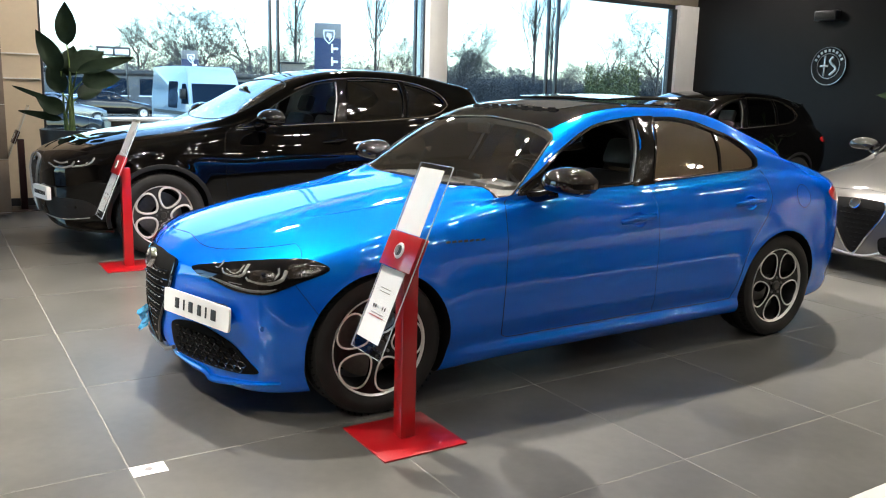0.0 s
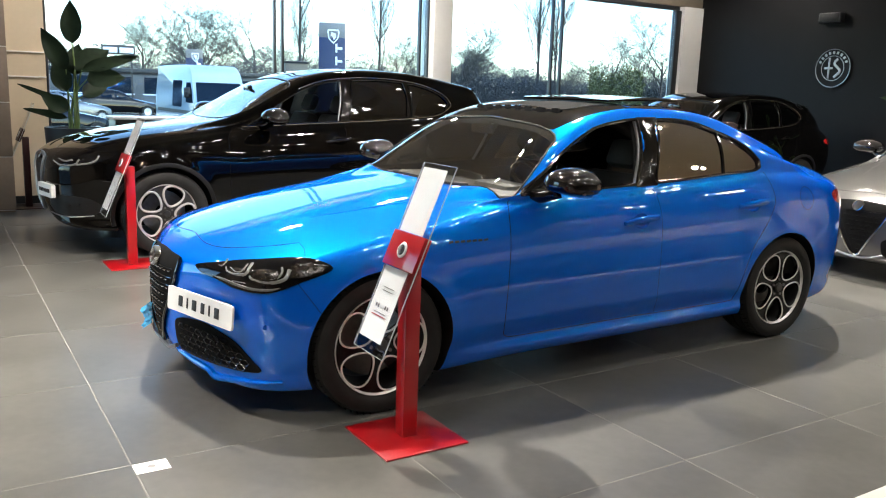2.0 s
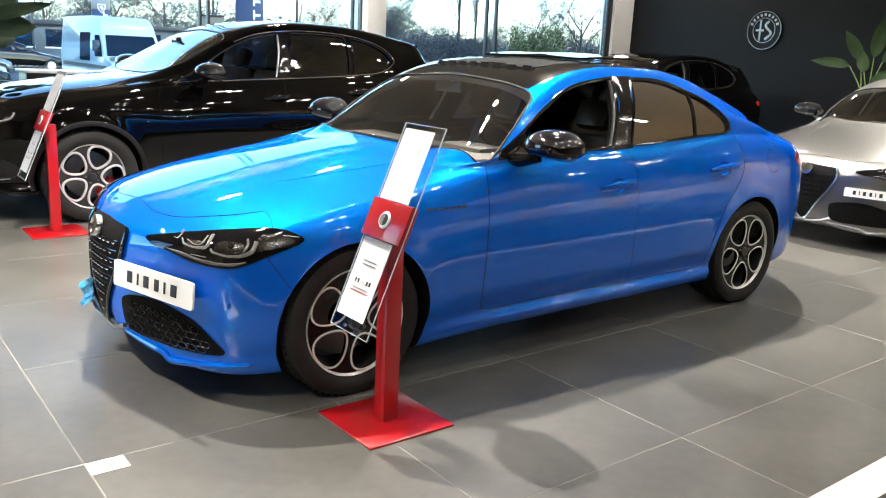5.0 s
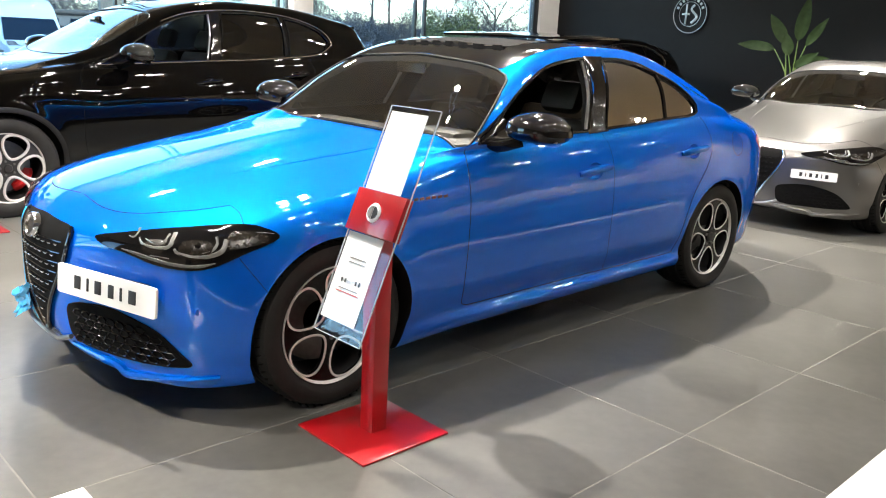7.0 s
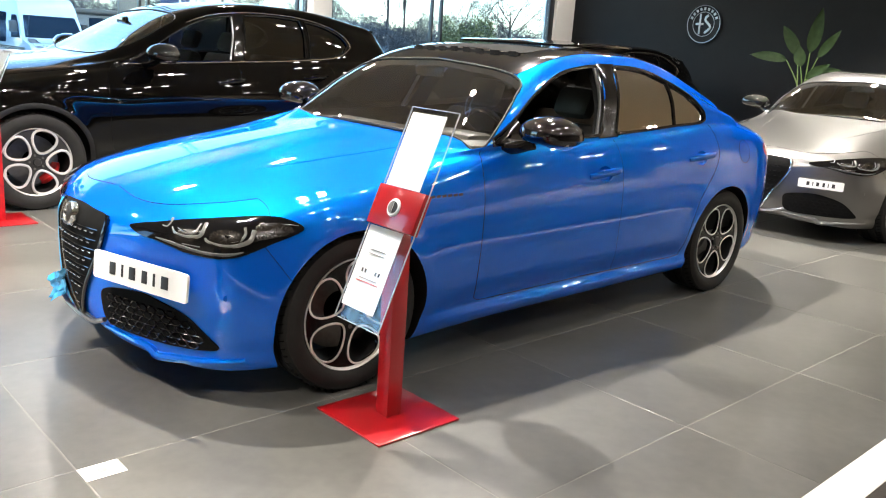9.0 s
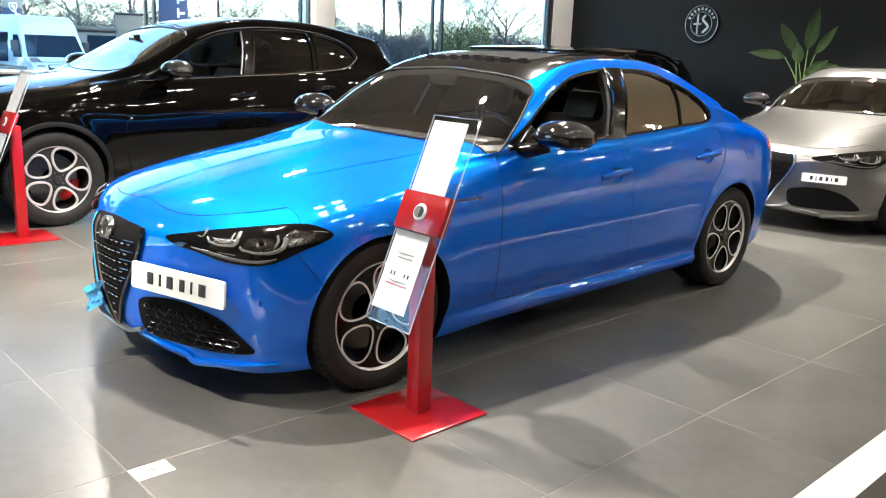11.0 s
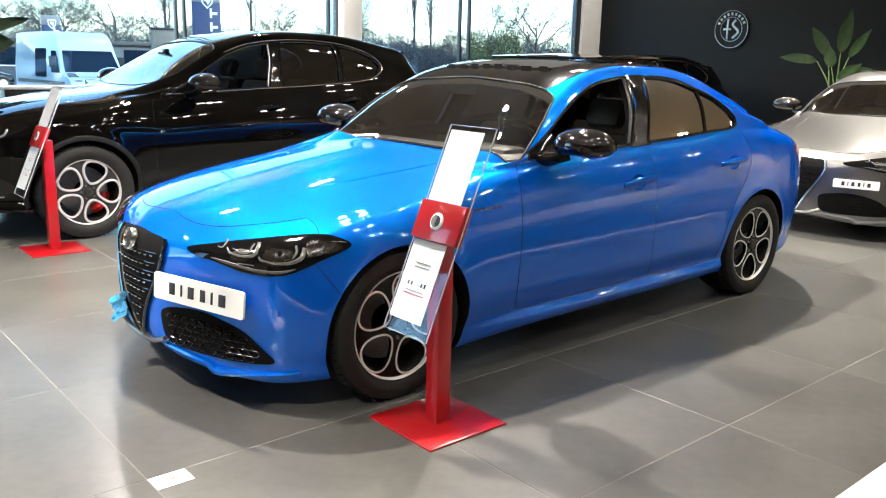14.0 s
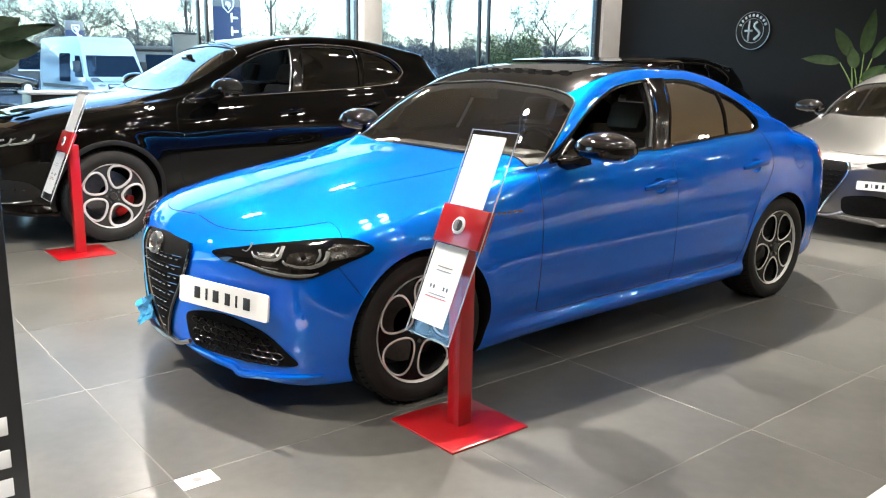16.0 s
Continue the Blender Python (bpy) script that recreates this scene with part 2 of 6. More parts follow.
def thing(name, label, category, at=(0, 0, 0), turn=0, group="", kind=""):
    ob = new(name)
    ob.empty_display_size = 0.1
    ob.matrix_world = pose(*at, 0, 0, turn)
    return tagged(ob, label, category, group, kind)


def finish(me, mats, smooth=35):
    for m in mats if isinstance(mats, (list, tuple)) else [mats]:
        me.materials.append(m)
    if smooth:
        for p in me.polygons:
            p.use_smooth = True
        me.set_sharp_from_angle(angle=radians(smooth))
    return me


def part(name, bm, mats, parent, label="", smooth=35):
    """One bmesh becomes one mesh object under a thing or under a part."""
    me = bpy.data.meshes.new(name)
    bmesh.ops.recalc_face_normals(bm, faces=bm.faces)
    bm.to_mesh(me)
    bm.free()
    ob = new(name, finish(me, mats, smooth))
    ob.parent = parent
    return tagged(ob, label)


def structure(name, bm, mats, label, category, smooth=35):
    ob = part(name, bm, mats, None, "", smooth)
    return tagged(ob, label, category, kind="structure")


def box(lo, hi, bevel=0.0, bm=None, m=None):
    bm = bm or bmesh.new()
    c = [(a + b) / 2 for a, b in zip(lo, hi)]
    s = [abs(b - a) for a, b in zip(lo, hi)]
    made = bmesh.ops.create_cube(bm, size=1.0, matrix=(m or Matrix()) @ Matrix.Translation(c) @ Matrix.Diagonal((*s, 1)))
    if bevel:
        edges = list({e for v in made["verts"] for e in v.link_edges})
        bmesh.ops.bevel(bm, geom=edges, offset=min(bevel, 0.45 * min(s)), segments=2, affect="EDGES", profile=0.5)
    return bm


def catmull(pts, n=6, closed=False):
    """A smooth line through points of any dimension."""
    p = np.array(pts, float)
    k = len(p)
    out = []
    for i in range(k if closed else k - 1):
        if closed:
            a, b, c, d = p[i - 1], p[i], p[(i + 1) % k], p[(i + 2) % k]
        else:
            a, b, c, d = p[max(i - 1, 0)], p[i], p[i + 1], p[min(i + 2, k - 1)]
        for j in range(n):
            t = j / n
            out.append(0.5 * (2 * b + (c - a) * t + (2 * a - 5 * b + 4 * c - d) * t * t + (3 * b - a - 3 * c + d) * t ** 3))
    if not closed:
        out.append(p[-1])
    return np.array(out)


def outline(pts, n=4, r=0.016, sharp=38):
    """A closed smooth line through points that keeps its real corners, slightly rounded."""
    p = np.array(pts, float)
    k = len(p)
    turn = []
    for i in range(k):
        a, b = p[i] - p[i - 1], p[(i + 1) % k] - p[i]
        turn.append(abs(math.degrees(math.atan2(a[0] * b[1] - a[1] * b[0], a.dot(b)))))
    corners = [i for i in range(k) if turn[i] > sharp]
    if not corners:
        return catmull(p, n, True)
    out = []
    for j, i in enumerate(corners):
        e = corners[(j + 1) % len(corners)]
        m = (e - i) % k or k
        line = catmull([p[(i + s) % k] for s in range(m + 1)], n)
        d0, d1 = line[1] - line[0], line[-2] - line[-1]
        line[0] = line[0] + d0 * min(.45, r / np.hypot(*d0))
        line[-1] = line[-1] + d1 * min(.45, r / np.hypot(*d1))
        out += list(line)
        a, c = line[-1], p[e]
        nxt = catmull([p[e], p[(e + 1) % k], p[(e + 2) % k]], n)[1] - c
        b = c + nxt * min(.45, r / np.hypot(*nxt))
        out += [a * (1 - t) ** 2 + 2 * c * t * (1 - t) + b * t * t for t in (.25, .5, .75)]
    return np.array(out)


def tube(pts, r, closed=False, seg=6, bm=None, flat=1.0, axis=None):
    """A pipe of radius r (one number, or one for each point) along a line; flat squeezes it along axis."""
    bm = bm or bmesh.new()
    p = [Vector(q) for q in pts]
    k = len(p)
    rs = r if isinstance(r, (list, tuple, np.ndarray)) else [r] * k
    rings, up = [], None
    for i in range(k):
        a, b = (p[i - 1], p[(i + 1) % k]) if closed else (p[max(i - 1, 0)], p[min(i + 1, k - 1)])
        d = (b - a).normalized() if (b - a).length > 1e-9 else Vector((1, 0, 0))
        if axis is not None:
            n1 = Vector(axis) - d * d.dot(Vector(axis))
        elif up is None:
            n1 = d.orthogonal()
        else:
            n1 = up - d * d.dot(up)
        n1.normalize()
        up = n1
        n2 = d.cross(n1)
        rings.append([bm.verts.new(p[i] + rs[i] * (math.cos(2 * math.pi * s / seg) * n1 * flat + math.sin(2 * math.pi * s / seg) * n2)) for s in range(seg)])
    for i in range(k if closed else k - 1):
        a, b = rings[i], rings[(i + 1) % k]
        for s in range(seg):
            bm.faces.new((a[s], a[(s + 1) % seg], b[(s + 1) % seg], b[s]))
    if not closed:
        bm.faces.new(rings[0][::-1])
        bm.faces.new(rings[-1])
    return bm


def lathe(profile, seg=48, closed=False, bm=None):
    """Turns a line of (radius, y) round the y axis."""
    bm = bm or bmesh.new()
    rings = []
    for r, y in profile:
        rings.append([bm.verts.new((r * math.cos(2 * math.pi * s / seg), y, r * math.sin(2 * math.pi * s / seg))) for s in range(seg)])
    k = len(rings)
    for i in range(k if closed else k - 1):
        a, b = rings[i], rings[(i + 1) % k]
        for s in range(seg):
            bm.faces.new((a[s], a[(s + 1) % seg], b[(s + 1) % seg], b[s]))
    if not closed:
        if profile[0][0] > 1e-6:
            bm.faces.new(rings[0])
        if profile[-1][0] > 1e-6:
            bm.faces.new(rings[-1])
    bmesh.ops.remove_doubles(bm, verts=bm.verts, dist=1e-6)
    return bm


def fill2d(loops, step=0.04):
    """Triangles inside the first loop and outside the rest, with an even net of points."""
    verts, edges, inner = [], [], []
    for lp in loops:
        k = len(verts)
        verts += [Vector((float(a), float(b))) for a, b in lp]
        edges += [(k + i, k + (i + 1) % len(lp)) for i in range(len(lp))]

    def inside(q, lp):
        c = False
        for (x1, y1), (x2, y2) in zip(lp, np.roll(lp, -1, 0)):
            if (y1 > q[1]) != (y2 > q[1]) and q[0] < (x2 - x1) * (q[1] - y1) / (y2 - y1) + x1:
                c = not c
        return c
    o = np.array(loops[0])
    for a in np.arange(o[:, 0].min() + step / 2, o[:, 0].max(), step):
        for b in np.arange(o[:, 1].min() + step / 2, o[:, 1].max(), step):
            if inside((a, b), o) and not any(inside((a, b), np.array(h)) for h in loops[1:]):
                if min(np.hypot(*(np.array(lp) - (a, b)).T).min() for lp in loops) > step * 0.45:
                    inner.append(Vector((a, b)))
    vs, _, fs, *_ = delaunay_2d_cdt(verts + inner, edges, [], 0, 1e-6)
    keep = []
    for f in fs:
        c = sum((vs[i] for i in f), Vector((0, 0))) / len(f)
        if inside(c, o) and not any(inside(c, np.array(h)) for h in loops[1:]):
            keep.append(tuple(f))
    return vs, keep


def patch(bvh, loops, origin, u, v, way, lift=0.003, depth=0.006, step=0.04, bm=None):
    """A skin that follows the surface in bvh: a flat shape on the plane (origin, u, v) thrown along way, lifted, with a rim of some depth."""
    bm = bm or bmesh.new()
    origin, u, v, way = Vector(origin), Vector(u).normalized(), Vector(v).normalized(), Vector(way).normalized()
    vs, fs = fill2d(loops, step)
    made = {}
    for i, q in enumerate(vs):
        s = origin + u * q.x + v * q.y
        hit, nor, _, _ = bvh.ray_cast(s - way * 3, way)
        if hit is None:
            continue
        if nor.dot(way) > 0:
            nor = -nor
        made[i] = bm.verts.new(hit + nor * lift), nor
    faces = []
    for f in fs:
        if all(i in made for i in f):
            try:
                faces.append(bm.faces.new([made[i][0] for i in f]))
            except ValueError:
                pass
    if depth:
        normal = {vert: nor for vert, nor in made.values()}
        rim = [e for e in {e for f in faces for e in f.edges} if len(e.link_faces) == 1]
        low = {}
        for e in rim:
            for w in e.verts:
                if w not in low:
                    low[w] = bm.verts.new(w.co - normal[w] * depth)
        for e in rim:
            a, b = e.verts
            bm.faces.new((a, b, low[b], low[a]))
    return bm


def on_skin(bvh, pts, origin, u, v, way, lift=0.0):
    origin, u, v, way = Vector(origin), Vector(u).normalized(), Vector(v).normalized(), Vector(way).normalized()
    out = []
    for a, b in pts:
        s = origin + u * float(a) + v * float(b)
        hit, nor, _, _ = bvh.ray_cast(s - way * 3, way)
        if hit is not None:
            out.append(hit + (nor if nor.dot(way) < 0 else -nor) * lift)
    return out


def outward(bm):
    """Turns all faces of a closed solid to the outside."""
    bmesh.ops.recalc_face_normals(bm, faces=bm.faces)
    if bm.calc_volume(signed=True) < 0:
        bmesh.ops.reverse_faces(bm, faces=bm.faces)


def temp(bm, name="cutter"):
    me = bpy.data.meshes.new(name)
    outward(bm)
    bm.to_mesh(me)
    bm.free()
    return new(name, me)


def carve(bm, cutters):
    """bm with the cutters taken away, as a mesh."""
    base = temp(bm, "blank")
    cuts = [temp(c) for c in cutters]
    for c in cuts:
        mod = base.modifiers.new("cut", "BOOLEAN")
        mod.operation, mod.solver, mod.object = "DIFFERENCE", "EXACT", c
    bpy.context.view_layer.update()
    me = bpy.data.meshes.new_from_object(base.evaluated_get(bpy.context.evaluated_depsgraph_get()))
    for o in [base, *cuts]:
        old = o.data
        bpy.data.objects.remove(o)
        bpy.data.meshes.remove(old)
    return me


def prism(loop, origin, u, v, way, far):
    """A solid of the flat shape, from the plane along way by far."""
    bm = bmesh.new()
    origin, u, v, way = Vector(origin), Vector(u).normalized(), Vector(v).normalized(), Vector(way).normalized()
    a = [bm.verts.new(origin + u * float(p) + v * float(q)) for p, q in loop]
    b = [bm.verts.new(w.co + way * far) for w in a]
    bm.faces.new(a)
    bm.faces.new(b[::-1])
    for i in range(len(a)):
        j = (i + 1) % len(a)
        bm.faces.new((a[i], b[i], b[j], a[j]))
    return bm


def rounded(w, h, r, n=5):
    """A rectangle with round corners, about the origin."""
    out = []
    for cx, cy, a0 in ((w / 2 - r, h / 2 - r, 0), (-w / 2 + r, h / 2 - r, 90), (-w / 2 + r, -h / 2 + r, 180), (w / 2 - r, -h / 2 + r, 270)):
        out += [(cx + r * math.cos(radians(a0 + 90 * i / n)), cy + r * math.sin(radians(a0 + 90 * i / n))) for i in range(n + 1)]
    return out


def ring(r, n=32, cx=0.0, cy=0.0):
    return [(cx + r * math.cos(2 * math.pi * i / n), cy + r * math.sin(2 * math.pi * i / n)) for i in range(n)]


def slab(loops, t, m=None, step=0.2, bm=None):
    """A plate of thickness t: a flat shape in x and z with its face at y = 0 and its back at y = t."""
    bm = bm or bmesh.new()
    vs, fs = fill2d(loops, step)
    m = m or Matrix()
    a = [bm.verts.new(m @ Vector((q.x, 0, q.y))) for q in vs]
    b = [bm.verts.new(m @ Vector((q.x, t, q.y))) for q in vs]
    faces = [bm.faces.new([a[i] for i in f]) for f in fs]
    for f in fs:
        bm.faces.new([b[i] for i in f][::-1])
    ia = {w: i for i, w in enumerate(a)}
    for e in {e for f in faces for e in f.edges}:
        if sum(f in faces for f in e.link_faces) == 1:
            i, j = ia[e.verts[0]], ia[e.verts[1]]
            bm.faces.new((a[i], b[i], b[j], a[j]))
    return bm


def pchip(keys):
    """A smooth curve without overshoot through (x, value) keys."""
    x, y = np.array(keys, float).T
    h, d = np.diff(x), np.diff(y) / np.diff(x)
    m = np.zeros(len(x))
    m[0], m[-1] = d[0], d[-1]
    for i in range(1, len(x) - 1):
        if d[i - 1] * d[i] > 0:
            w1, w2 = 2 * h[i] + h[i - 1], h[i] + 2 * h[i - 1]
            m[i] = (w1 + w2) / (w1 / d[i - 1] + w2 / d[i])

    def f(q):
        i = int(np.clip(np.searchsorted(x, q) - 1, 0, len(h) - 1))
        t = min(max((q - x[i]) / h[i], 0.0), 1.0)
        return ((2 * t ** 3 - 3 * t ** 2 + 1) * y[i] + (t ** 3 - 2 * t ** 2 + t) * h[i] * m[i]
                + (-2 * t ** 3 + 3 * t ** 2) * y[i + 1] + (t ** 3 - t ** 2) * h[i] * m[i + 1])
    return f


# ---- the showroom ----
X0, X1, Y0, Y1 = -4.2, 11.62, -6.0, 7.62          # inner faces of the walls
WIN = [(0.65, 5.84), (6.16, 11.06)]                # the two glazed bays
TOP, SILL = 3.1, 0.08
WEST = (3.4, 6.4)                                  # the glazed bay of the side wall, along y


def build_shell():
    structure("wall_east_south", box((X1, Y0 - 0.2, 0), (X1 + 0.2, -1.6, CEILING)), BEIGE, "plain beige end of the showroom wall", "wall")
    structure("wall_east", box((X1, -1.6, 0), (X1 + 0.2, Y1 + 0.2, CEILING)), DARKWALL, "matt charcoal showroom wall carrying a round emblem", "wall")
    structure("wall_south", box((X0 - 0.2, Y0 - 0.2, 0), (X1, Y0, CEILING)), TAUPE, "plain taupe showroom wall", "wall")
    # side wall with a glazed bay, as the daylight on the cars' noses and the floor tells
    # unseen band, added for the pale wedge that the car doors mirror
    structure("wall_south_dado", box((3.0, Y0, 0), (X1, Y0 + .02, .80), .003), WHITEWALL, "low pale band along the wall, added unseen for reflections", "wall")
    structure("wall_west_south", box((X0 - 0.2, Y0, 0), (X0, WEST[0], CEILING)), TAUPE, "plain taupe side wall", "wall")
    structure("wall_west_north", box((X0 - 0.2, WEST[1], 0), (X0, Y1 + 0.2, CEILING)), TAUPE, "plain taupe side wall beside the glazed bay", "wall")
    structure("wall_west_lintel", box((X0 - 0.2, WEST[0], TOP), (X0, WEST[1], CEILING)), TAUPE, "taupe wall band above the side window", "wall")
    side = structure("window_3", box((X0 - 0.14, WEST[0], 0), (X0 - 0.04, WEST[1], SILL), .004), FRAMEM, "tall side window with dark slim frames", "window")
    part("window_frame", box((X0 - 0.14, WEST[0], TOP - .07), (X0 - 0.04, WEST[1], TOP), .004), FRAMEM, side)
    step = (WEST[1] - WEST[0]) / 2
    for k in range(3):
        y = WEST[0] + k * step
        part("mullion", box((X0 - 0.13, max(y - .02, WEST[0]), SILL), (X0 - 0.05, min(y + .02, WEST[1]), TOP - .07), .003), FRAMEM, side)
        if k < 2:
            part("pane", box((X0 - 0.094, y + .02, SILL), (X0 - 0.086, y + step - .02, TOP - .07)), PANE, side).visible_shadow = False
    structure("ceiling", box((X0 - 0.2, Y0 - 0.2, CEILING), (X1 + 0.2, Y1 + 0.4, CEILING + 0.15)), CEIL, "greyish showroom ceiling with recessed spotlights", "ceiling")
    # the glazed wall: lintel, end piers and column
    # the lintel is white; taupe puts its weak lighting into the colour
    structure("wall_north", box((X0, Y1, TOP), (X1, Y1 + 0.25, CEILING)), TAUPE, "taupe wall band above the shop windows", "wall")
    structure("wall_north_west_pier", box((X0, Y1, 0), (WIN[0][0], Y1 + 0.25, TOP)), BEIGE, "beige panelled wall end beside the window", "wall")
    structure("wall_north_east_pier", box((WIN[1][1] + 0.06, Y1 - 0.04, 0), (X1, Y1 + 0.25, TOP)), WHITEWALL, "white wall pier between window and dark wall", "wall")
    structure("column", box((WIN[0][1], Y1 - 0.12, 0), (WIN[1][0], Y1 + 0.25, TOP), 0.008), WHITEWALL, "white square column between the shop windows", "column")
    # brown panelled pier that stands forward, with joints
    pier = structure("wall_pier_brown", box((X0, 6.96, 0), (0.19, Y1, CEILING)), BROWNPANEL, "brown panelled pier standing forward of the wall", "wall")
    for k in range(7):
        z0 = .020 + k * .586
        part("panel", box((-1.4, 6.945, z0 + .004), (0.20, 6.962, min(z0 + .582, CEILING)), .002), BROWNPANEL, pier)
        part("joint", box((-1.4, 6.955, z0 - .004), (0.195, 6.961, z0 + .004)), WHITEWALL, pier)
    for z in (1.47, 1.75):
        structure("trim", box((0.19, Y1 - 0.02, z - 0.008), (WIN[0][0], Y1, z + 0.008), 0.003), WHITEWALL, "thin pale trim rail on the beige wall", "trim")
    structure("baseboard", box((0.2, Y1 - 0.018, 0), (WIN[0][0], Y1, 0.09), 0.003), FRAMEM, "dark skirting board", "skirting")
    # windows
    for k, ((a, b), mull) in enumerate(zip(WIN, ((3.46, 3.57, 5.70), (8.20, 8.40)))):
        win = structure(f"window_{k + 1}", box((a, Y1 + 0.02, 0), (b, Y1 + 0.12, SILL), 0.004), FRAMEM, "tall shop window with dark slim frames", "window")
        part("window_frame", box((a, Y1 + 0.02, TOP - 0.07), (b, Y1 + 0.12, TOP), 0.004), FRAMEM, win)
        for x, w in ((a, 0.03), (b, 0.06 if k else 0.018)):
            part("window_frame", box((x - (w if x == b else 0), Y1 + 0.02, SILL), (x + (w if x == a else 0) + (0.06 if k and x == b else 0), Y1 + 0.12, TOP - 0.07), 0.004), FRAMEM, win)
        edges = [a + 0.03, *mull, b - (0.06 if k else 0.018)]
        for x in mull:
            part("mullion", box((x - 0.014, Y1 + 0.03, SILL), (x + 0.014, Y1 + 0.10, TOP - 0.07), 0.003), FRAMEM, win)
        for c, d in zip(edges, edges[1:]):
            pane = part("pane", box((c + 0.012, Y1 + 0.06, SILL), (d - 0.012, Y1 + 0.068, TOP - 0.07)), PANE, win)
            pane.visible_shadow = False


def build_floor():
    ground_z = -0.03
    floor = structure("floor", box((X0, -1.54, -0.12), (X1, Y1, -0.0012)), GROUT, "grey porcelain tile floor with pale joints", "floor")
    structure("floor_brown", box((X0, Y0, -0.12), (X1, -1.676, 0.0)), BROWNFLOOR, "dark brown floor of the walkway", "floor")
    structure("floor_strip", box((X0, -1.676, -0.12), (X1, -1.54, 0.002), 0.002), STRIPM, "white inlay strip dividing the two floors", "floor")
    return floor


def tile_floor(floor):
    """Tiles of one metre, each its own piece; last in the file."""
    meshes = {}
    cols = [(a, min(a + 1, X1)) for a in [X0, *range(-4, 12)]]
    cols[0] = (X0, -4.0)
    rows = [(-1.54, -1.0), *[(b, min(b + 1, Y1)) for b in range(-1, 8)]]
    for a0, a1 in cols:
        for b0, b1 in rows:
            key = (round(a1 - a0, 3), round(b1 - b0, 3))
            if key not in meshes:
                bm = box((-key[0] / 2 + 0.003, -key[1] / 2 + 0.003, -0.006), (key[0] / 2 - 0.003, key[1] / 2 - 0.003, 0.0), 0.0008)
                me = bpy.data.meshes.new("tile")
                bmesh.ops.recalc_face_normals(bm, faces=bm.faces)
                bm.to_mesh(me)
                bm.free()
                meshes[key] = finish(me, TILE, 0)
            ob = new("tile", meshes[key])
            ob.parent = floor
            ob.location = ((a0 + a1) / 2, (b0 + b1) / 2, 0)


def build_lights():
    first = None
    for x, y, power in SPOTS:
        at = pose(x, y, CEILING)
        if first is None:
            first = thing("ceiling_spotlight", "round recessed ceiling spotlight, switched on", "ceiling lamp", (x, y, CEILING), group="ceiling spotlights")
            bm = lathe([(0.058, -0.004), (0.075, -0.012), (0.09, -0.004), (0.09, 0.0), (0.058, 0.0)], 32, True)
            bmesh.ops.rotate(bm, matrix=Matrix.Rotation(radians(90), 3, "X"), verts=bm.verts)
            part("trim_ring", bm, WHITESIGN, first)
            for dx in (-.13, .13):
                d = lathe([(0, -.002), (.060, -.002), (.060, 0), (0, 0)], 24)
                bmesh.ops.rotate(d, matrix=Matrix.Rotation(radians(90), 3, "X"), verts=d.verts)
                part("diffuser", d, LAMPDISC, first, "glowing lamp disc").location = (dx, 0, -.004)
        else:
            copy_thing(first, at)
        lamp = new("spotlight_beam", bpy.data.lights.new("spotlight_beam", "SPOT"))
        lamp.data.energy, lamp.data.color = power, (1.0, 0.925, 0.835)
        lamp.data.spot_size, lamp.data.spot_blend, lamp.data.shadow_soft_size = radians(170 if y > 6 else 150 if -4 < y < -3 else 104), 0.6 if y < 6 else 0.3, 0.04
        # the walkway pair, added unseen, leans to wash the wall behind it
        lamp.matrix_world = look((x, y, CEILING - 0.03), (x, Y0, 1.5)) if y < -4.5 else pose(x, y, CEILING - 0.03)


    for x, y in ACCENTS:
        copy_thing(first, pose(x, y, CEILING))


build_shell()
FLOOR = build_floor()
build_lights()


